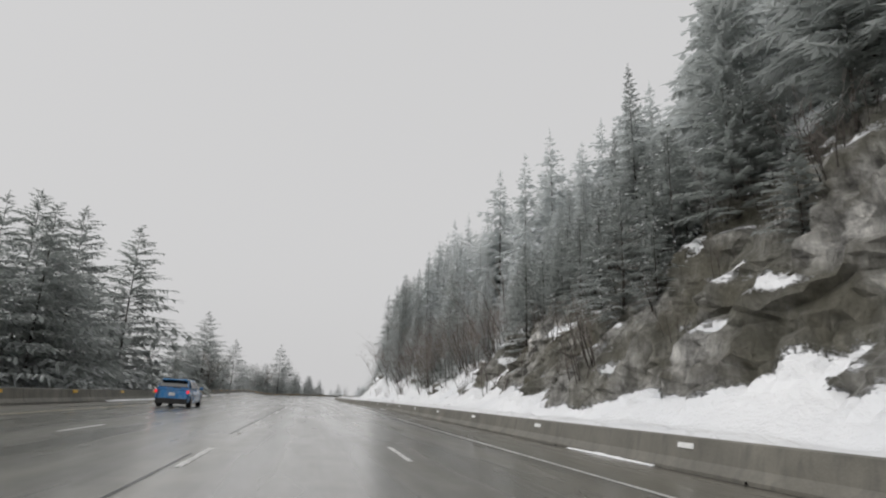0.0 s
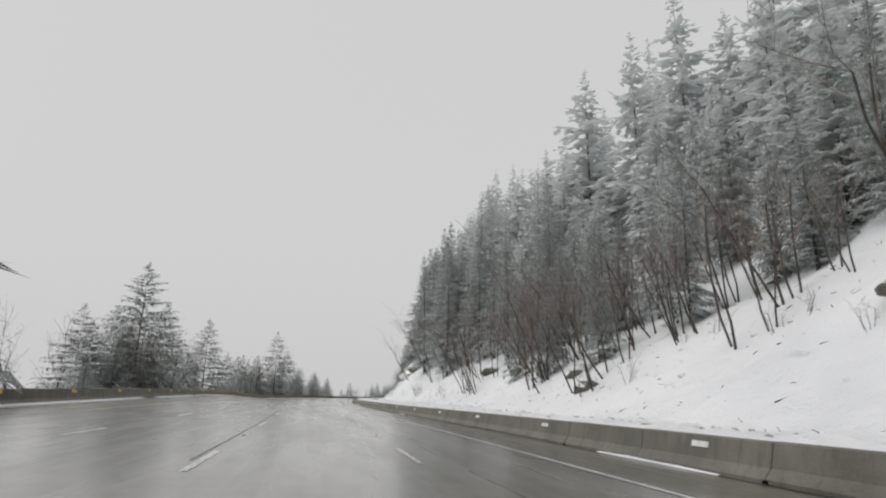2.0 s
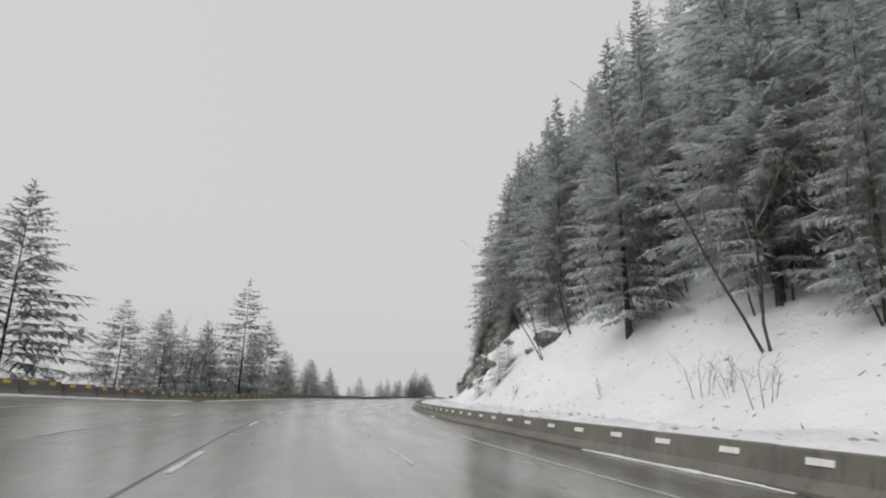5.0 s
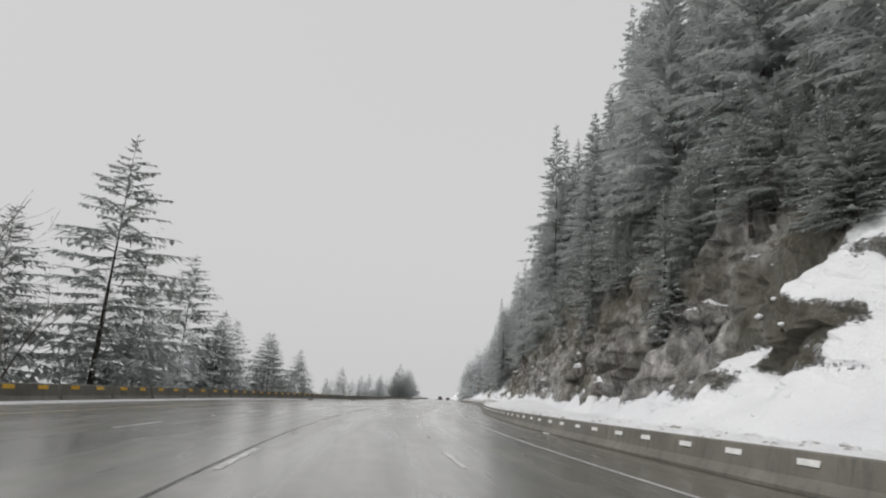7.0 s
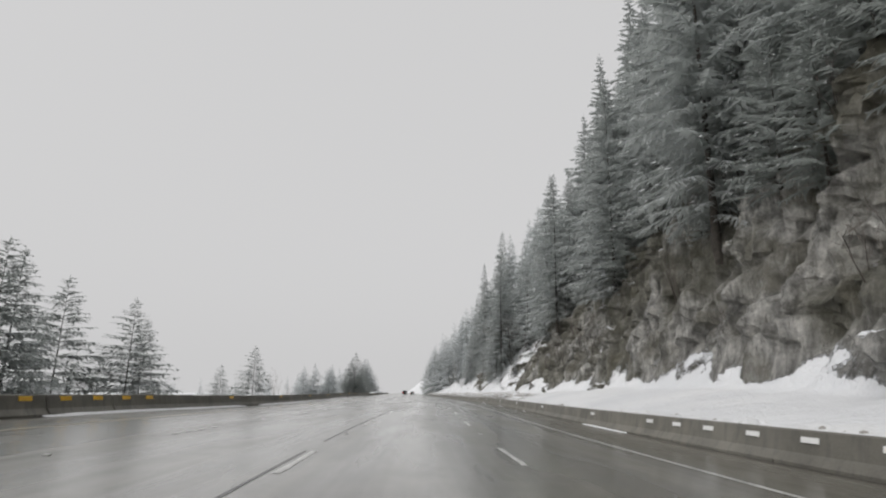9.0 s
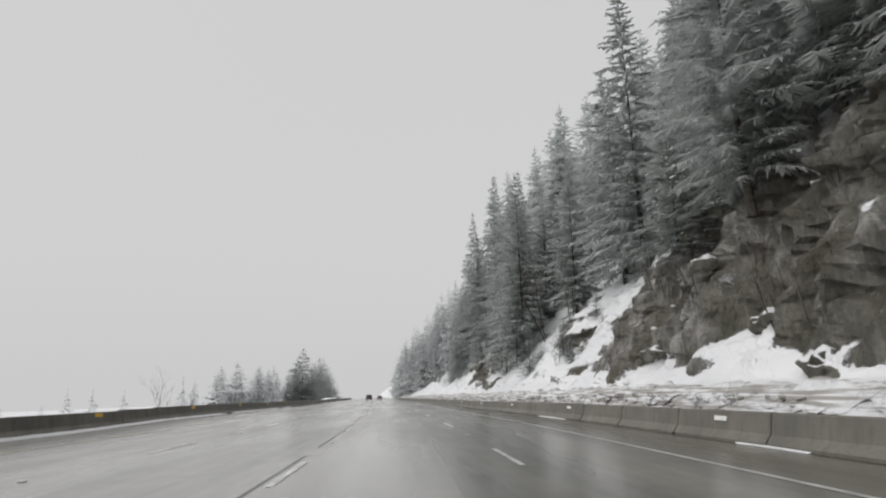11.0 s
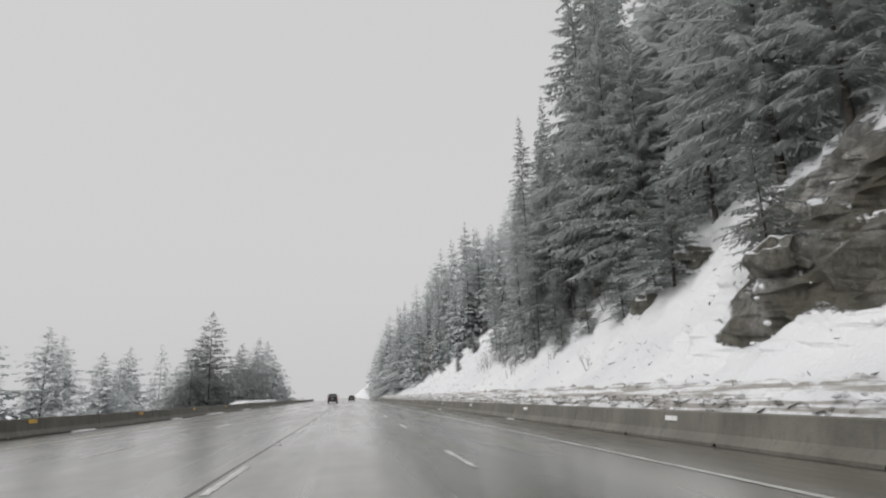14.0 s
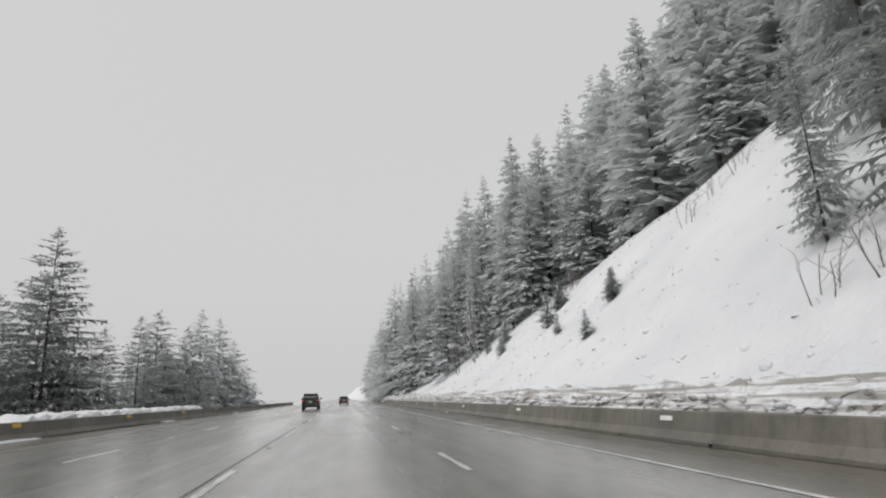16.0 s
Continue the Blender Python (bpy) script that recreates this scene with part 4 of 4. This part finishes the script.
for s, u, h in ((468, 17, 0.9), (471, 18, 1.0), (331, 16.5, 1.1), (336, 18, 1.2), (326, 17.4, 0.8), (470, 15, 0.8)):
    plant_bare(ALDER, int(s) % 4, surface(s, u), h, heading(s) + 0.3, "bare_alder", "leafless alder with curved leaning stems on snow", "bare tree", "alders on the snowy slope")
for s, u, h in ((76, -23, 1.0), (82, -21, 1.25), (88, -20, 0.9), (104, -22, 1.0), (112, -24, 1.05), (138, -21, 1.25), (143, -20, 1.0), (147, -21, 0.8), (152, -23, 0.9), (176, -19, 0.75), (184, -21, 0.8), (193, -20, 1.1), (197, -21, 1.1), (262, -21, 0.6), (366, -32, 1.2), (370, -34, 0.9), (443, -24, 1.0), (490, -20, 1.0), (121, -17.8, 0.85), (128, -17.5, 0.95), (133, -17.8, 0.85), (146, -17.5, 0.7), (190, -17.5, 0.8), (199, -17.2, 0.7)):
    plant_bare(TALL_ALDER, int(s) % 2, surface(s, u), h, s * 1.1, "bare_alder", "tall leafless alder beyond the barrier", "bare tree", "bare trees below the road")
for _ in range(95):
    zone = rnd.random()
    s = rnd.uniform(60, 180) if zone < 0.4 else (rnd.uniform(205, 305) if zone < 0.9 else rnd.uniform(340, 400))
    ut, zt, uc, zc = slope(s)
    u = ut + rnd.uniform(0.3, 9)
    plant_bare(SCRUB, rnd.randrange(3), surface(s, u), rnd.uniform(0.5, 1.3), rnd.uniform(0, 6.28), "scrub_bush", "small leafless scrub bush in the snow", "bush", "scrub on the slope")
for _ in range(130):
    s = rnd.uniform(16, 62) if rnd.random() < 0.62 else rnd.uniform(196, 308)
    ut, zt, uc, zc = slope(s)
    plant_bare(SCRUB, rnd.randrange(3), surface(s, rnd.uniform(ut + 1, uc + 1)), rnd.uniform(0.9, 2.0), rnd.uniform(0, 6.28), "scrub_bush", "leafless brown scrub clinging to the rock", "bush", "scrub on the slope")
for s, u, k in ((450, 24, 1.2), (452, 25, 1.4), (454, 25.5, 1.2), (449, 22.5, 1.0), (403, 13.4, 1.3), (405, 14.4, 1.5), (407, 13.8, 1.2), (401, 14.8, 1.4), (424, 23, 1.2), (425, 21.6, 1.3), (423, 24.5, 1.3), (320, 14, 1.2), (323, 15, 1.4), (316, 16, 1.1)):
    plant_bare(SCRUB, int(s) % 3, surface(s, u), k, s * 2.1, "scrub_bush", "low leafless scrub poking through deep snow", "bush", "scrub on the slope")
rnd = random.Random(52)
for _ in range(46):
    s = rnd.uniform(30, 500)
    u = LEFT_U - rnd.uniform(1.5, 6)
    plant_bare(SCRUB, rnd.randrange(3), surface(s, u), rnd.uniform(0.6, 1.2), rnd.uniform(0, 6.28), "scrub_bush", "small leafless scrub bush in the snow", "bush", "scrub below the road")


# ---- rocks ----
def boulder_mesh(seed):
    bm = bmesh.new()
    bmesh.ops.create_icosphere(bm, subdivisions=3, radius=1.0)
    for v in bm.verts:
        c = v.co
        k = 0.35 * fractal(c.x * 1.1 + seed, c.y * 1.1, c.z * 1.1) + 0.22 * (noise.cell((c.x * 1.7 + seed, c.y * 1.7, c.z * 1.7)) - 0.5)
        v.co = Vector((c.x * (1.2 + k), c.y * (1.0 + k), c.z * (0.75 + k)))
    me = bpy.data.meshes.new("boulder")
    bm.to_mesh(me)
    bm.free()
    me.materials.append(ROCK)
    me.attributes.new("bare_rock", "FLOAT", "POINT").data.foreach_set("value", [1.0] * len(me.vertices))
    me.attributes.new("lie", "FLOAT", "POINT").data.foreach_set("value", [v.normal.z for v in me.vertices])
    return me


BOULDERS = [boulder_mesh(3.7 * i) for i in range(5)]


def boulder(s, u, r, turn, stretch=1.0):
    ob = new("boulder", BOULDERS[int(turn * 10) % 5])
    ob.matrix_basis = Matrix.Translation(surface(s, u) + Vector((0, 0, -r * 0.15))) @ Matrix.Rotation(turn, 4, "Z") @ Matrix.Diagonal((r, r * stretch, r * 1.1, 1))
    tagged(ob, "snow-capped grey boulder half buried in the bank", "boulder", "boulders at the foot of the slope")


rnd = random.Random(61)
for s, u, r in ((58, 15, 1.1), (64, 18.5, 0.9), (90, 22, 0.8), (96, 25, 0.7), (118, 22, 1.2), (86, 18, 0.8), (91, 19.5, 0.6), (99, 20.5, 0.9), (107, 21, 0.7), (177, 20, 1.2), (180, 18.5, 0.5), (199, 15.5, 1.2), (206, 17, 1.3), (372, 15.5, 0.7), (369, 17, 0.9), (382, 16.2, 0.6), (361, 14.6, 0.9), (356, 16.5, 1.1), (358, 18.5, 1.0)):
    boulder(s, u, r, rnd.uniform(0, 6.2), 1.3)
for _ in range(24):
    s = rnd.uniform(208, 306)
    ut, zt, uc, zc = slope(s)
    boulder(s, ut + rnd.uniform(-0.4, 3.5), rnd.uniform(0.35, 1.0), rnd.uniform(0, 6.2), rnd.uniform(0.8, 1.5))


def snow_clods():
    """Broken lumps of ploughed snow along the barrier and at the foot of the bank."""
    rnd2 = random.Random(71)
    bm = bmesh.new()
    bmesh.ops.create_icosphere(bm, subdivisions=1, radius=1.0)
    ico_v, ico_f = [v.co.copy() for v in bm.verts], [tuple(v.index for v in f.verts) for f in bm.faces]
    bm.free()
    vs, fs = [], []
    for k in range(3400):
        s = rnd2.uniform(60, 500) if k < 2200 else rnd2.uniform(284, 450)
        if s > 280:
            u, z = 8.12 + rnd2.random() ** 2 * 0.5, 0.55 + rnd2.random() * 0.5
        else:
            u, z = 8.3 + rnd2.random() * 3.0, 0.66
        r = rnd2.uniform(0.03, 0.11)
        c = at(s, u, z)
        n = len(vs)
        vs.extend(c + Vector((v.x * r * rnd2.uniform(0.7, 1.5), v.y * r * rnd2.uniform(0.7, 1.5), v.z * r * 0.8)) for v in ico_v)
        fs.extend(tuple(i + n for i in f) for f in ico_f)
    tagged(new("snow_clods", mesh_of("snow_clods", vs, fs, DIRTY_SNOW)), "broken lumps of ploughed grey snow", "snow", kind="stuff")


snow_clods()


def slope_litter():
    """Broken twigs, bark and cones lying on the snow under the trees."""
    rnd2 = random.Random(83)
    vs, fs = [], []
    for _ in range(1700):
        s = rnd2.uniform(55, 180) if rnd2.random() < 0.45 else rnd2.uniform(300, 470)
        ut, zt, uc, zc = slope(s)
        c = surface(s, rnd2.uniform(ut - 2.0, uc))
        a, k = rnd2.uniform(0, 6.28), rnd2.uniform(0.08, 0.4)
        d = Vector((math.cos(a) * k, math.sin(a) * k, rnd2.uniform(-0.02, 0.22)))
        limb(vs, fs, c - d * 0.5 + Vector((0, 0, 0.03)), c + d * 0.5 + Vector((0, 0, 0.03)), rnd2.uniform(0.01, 0.035), 0.006)
    tagged(new("twig_litter", mesh_of("twig_litter", vs, fs, BARK)), "broken brown twigs strewn on the snow", "litter", kind="stuff")


def slope_lumps():
    """Snow lumps that rolled down from the boughs and ledges."""
    rnd2 = random.Random(87)
    bm = bmesh.new()
    bmesh.ops.create_icosphere(bm, subdivisions=1, radius=1.0)
    ico_v, ico_f = [v.co.copy() for v in bm.verts], [tuple(v.index for v in f.verts) for f in bm.faces]
    bm.free()
    vs, fs = [], []
    for _ in range(1500):
        s = rnd2.uniform(55, 200) if rnd2.random() < 0.4 else rnd2.uniform(300, 480)
        ut, zt, uc, zc = slope(s)
        r = rnd2.uniform(0.05, 0.13) if rnd2.random() < 0.85 else rnd2.uniform(0.12, 0.22)
        c = surface(s, ut - 1.5 + rnd2.random() ** 1.5 * (uc - ut + 1))
        n = len(vs)
        vs.extend(c + Vector((v.x * r * rnd2.uniform(0.8, 1.4), v.y * r * rnd2.uniform(0.8, 1.4), v.z * r * rnd2.uniform(0.6, 0.9))) for v in ico_v)
        fs.extend(tuple(i + n for i in f) for f in ico_f)
    tagged(new("snow_lumps", mesh_of("snow_lumps", vs, fs, SNOW, True)), "white lumps of snow rolled down the slope", "snow", kind="stuff")


slope_litter()
slope_lumps()


def fallen_log(s, u, z, length, r, yaw, tilt):
    ob = thing("fallen_log", "bare snow-dusted log leaning on the slope", "fallen log", m=Matrix.Translation(at(s, u, z)) @ Matrix.Rotation(yaw, 4, "Z") @ Matrix.Rotation(tilt, 4, "Y"))
    v, f = trunk_verts(length, r, 9, 8, 8)
    part("log", mesh_of("log", v, f, BARK, True), ob)
    rnd2 = random.Random(3)
    for k in range(9):
        tv, tf = [], []
        z0 = length * (0.25 + 0.08 * k)
        a = rnd2.uniform(0, 6.28)
        limb(tv, tf, Vector((0, 0, z0)), Vector((0.7 * math.cos(a), 0.7 * math.sin(a), z0 + 0.4)), 0.03, 0.008)
        part("branch_stub", mesh_of("branch_stub", tv, tf, BARK), ob)


fallen_log(330, 21.5, 14.0, 9.0, 0.2, heading(330) + 2.6, 0.85)
fallen_log(392, 22, 11.5, 7.0, 0.16, heading(392) + 0.4, -0.95)


# ---- vehicles ----
PAINT_BLACK, PAINT_BLUE, PAINT_GREY = car_paint("black_car_paint", (0.012, 0.013, 0.015)), car_paint("bright_blue_car_paint", (0.04, 0.20, 0.46)), car_paint("dark_grey_car_paint", (0.07, 0.075, 0.08))
GLASS, RUBBER = glass_material("dark_car_glass"), plain("black_rubber", (0.012, 0.012, 0.012), (0.03, 0.03, 0.03), 8.0, 0.8)
ALLOY = plain("grey_alloy", (0.25, 0.25, 0.26), (0.4, 0.4, 0.41), 8.0, 0.35, 0.8)
TAIL = lamp_material("red_tail_lamp", (0.7, 0.02, 0.025), 0.9)
PLATE = plain("pale_number_plate", (0.5, 0.5, 0.5), (0.7, 0.7, 0.68), 8.0, 0.4)


def loft(stations, mat, name):
    """Skin over cross-sections (y, half width, bottom, shoulder height, top, half width at top)."""
    verts, faces = [], []
    for y, w, zb, zs, zt, wt in stations:
        ring = [(w * 0.9, zb), (w, zb + 0.1), (w, zs - 0.12), (w * 0.985, zs), (wt, zt - 0.03), (wt * 0.86, zt)]
        verts += [(x, y, z) for x, z in ring] + [(-x, y, z) for x, z in reversed(ring)]
    n = 12
    for i in range(len(stations) - 1):
        for j in range(n):
            a, b = i * n + j, i * n + (j + 1) % n
            faces.append((a, b, b + n, a + n))
    faces.append(tuple(range(n)))
    faces.append(tuple(range((len(stations) - 1) * n, len(stations) * n))[::-1])
    return mesh_of(name, verts, faces, mat, True)


def rounded(ob):
    sub = ob.modifiers.new("rounded", "SUBSURF")
    sub.levels = sub.render_levels = 2
    return ob


def vehicle(name, label, paint, s, u, width, length, tall, ride):
    """A car that heads along the road: body, glazing, wheels, lamps, plate, mirrors and rails."""
    ob = thing(name, label, "car", m=road_pose(s, u, 0.0))
    w, z0 = width / 2, ride
    belt = tall * 0.62
    L = length
    body = loft([(0.0, w * 0.86, z0 + 0.18, belt - 0.05, belt, w * 0.84), (0.06, w * 0.95, z0 + 0.08, belt - 0.02, belt + 0.03, w * 0.9), (0.3, w, z0, belt, belt + 0.04, w * 0.93),
                 (L * 0.5, w, z0, belt - 0.02, belt + 0.02, w * 0.94), (L * 0.7, w, z0, belt - 0.04, belt, w * 0.92), (L * 0.88, w * 0.97, z0, belt - 0.14, belt - 0.1, w * 0.84), (L * 0.97, w * 0.86, z0 + 0.05, belt - 0.3, belt - 0.24, w * 0.72), (L, w * 0.72, z0 + 0.14, belt - 0.4, belt - 0.34, w * 0.6)], paint, "body")
    rounded(part("body", body, ob))
    cab = loft([(0.14, w * 0.9, belt - 0.1, belt + 0.06, belt + 0.14, w * 0.86), (0.42, w * 0.92, belt - 0.1, belt + 0.08, tall - 0.06, w * 0.76), (0.75, w * 0.93, belt - 0.1, belt + 0.08, tall, w * 0.78),
                (L * 0.45, w * 0.93, belt - 0.1, belt + 0.08, tall, w * 0.79), (L * 0.56, w * 0.92, belt - 0.1, belt + 0.06, tall - 0.08, w * 0.77), (L * 0.72, w * 0.88, belt - 0.1, belt + 0.01, belt + 0.05, w * 0.84)], paint, "roof")
    rounded(part("roof", cab, ob))
    bm = bmesh.new()
    zc, zh = (belt + 0.14 + tall - 0.06) / 2, (tall - belt - 0.24) / 2
    r = bmesh.ops.create_grid(bm, x_segments=6, y_segments=2, size=1.0)
    for v in bm.verts:
        t = v.co.y * 0.5 + 0.5
        v.co = Vector((v.co.x * w * (0.8 - 0.1 * t), 0.12 + 0.27 * t, zc + zh * v.co.y))
    bmesh.ops.solidify(bm, geom=bm.faces, thickness=0.02)
    part("rear_window", bm, ob, GLASS, "dark tinted glass")
    for sd in (-1, 1):
        bm = bmesh.new()
        vs = [bm.verts.new((sd * (w * (0.945 if z < belt + 0.2 else 0.80)), y, z)) for y, z in ((0.5, belt + 0.1), (L * 0.62, belt + 0.07), (L * 0.52, tall - 0.13), (0.62, tall - 0.1))]
        bm.faces.new(vs)
        bmesh.ops.solidify(bm, geom=bm.faces, thickness=0.03)
        part("side_window", bm, ob, GLASS, "dark tinted glass")
        bm = bmesh.new()
        box(bm, sd * w * 0.86 - 0.13, sd * w * 0.86 + 0.08, 0.0, 0.2, belt - 0.2, belt - 0.02, 0.04)
        part("tail_lamp", bm, ob, TAIL, "glowing red tail lamp")
        bm = bmesh.new()
        box(bm, sd * (w + 0.1) - 0.11, sd * (w + 0.1) + 0.11, L * 0.60, L * 0.60 + 0.12, belt + 0.02, belt + 0.19, 0.04)
        part("wing_mirror", bm, ob, paint)
        bm = bmesh.new()
        box(bm, sd * w * 0.7 - 0.02, sd * w * 0.7 + 0.02, 0.7, L * 0.45, tall + 0.01, tall + 0.06, 0.015)
        part("roof_rail", bm, ob, RUBBER)
        for y in (L * 0.19, L * 0.81):
            bm = bmesh.new()
            bmesh.ops.create_cone(bm, cap_ends=True, segments=24, radius1=0.35, radius2=0.35, depth=0.24)
            bmesh.ops.bevel(bm, geom=[e for e in bm.edges if e.calc_face_angle(0) > 1], offset=0.04, segments=2, affect="EDGES")
            bmesh.ops.rotate(bm, cent=(0, 0, 0), matrix=Matrix.Rotation(radians(90), 3, "Y"), verts=bm.verts)
            wheel = part("wheel", bm, ob, RUBBER, "black rubber tyre", Matrix.Translation((sd * (w - 0.13), y, 0.35)))
            bm = bmesh.new()
            bmesh.ops.create_cone(bm, cap_ends=True, segments=20, radius1=0.23, radius2=0.2, depth=0.26)
            bmesh.ops.rotate(bm, cent=(0, 0, 0), matrix=Matrix.Rotation(radians(90), 3, "Y"), verts=bm.verts)
            part("rim", bm, wheel, ALLOY)
    for nm, mat_, b in (("bumper", RUBBER, (-w * 0.88, w * 0.88, -0.07, 0.16, z0 + 0.02, z0 + 0.3)), ("number_plate", PLATE, (-0.16, 0.16, -0.035, 0.02, belt - 0.32, belt - 0.16)),
                        ("spoiler", paint, (-w * 0.72, w * 0.72, 0.22, 0.5, tall - 0.08, tall - 0.01)), ("wiper", RUBBER, (-0.05, 0.35, 0.1, 0.14, belt + 0.1, belt + 0.13))):
        bm = bmesh.new()
        box(bm, *b, 0.015)
        part(nm, bm, ob, mat_)
    return ob


vehicle("suv", "black SUV with lit red tail lamps on the wet road", PAINT_BLACK, 459, -3.5, 1.88, 4.6, 1.70, 0.22)
vehicle("estate_car", "bright blue estate car with lit tail lamps", PAINT_BLUE, 35, -7.3, 1.80, 4.6, 1.5, 0.17)
vehicle("hatchback", "dark grey hatchback far ahead on the wet road", PAINT_GREY, 508, 0.1, 1.78, 4.3, 1.5, 0.17)
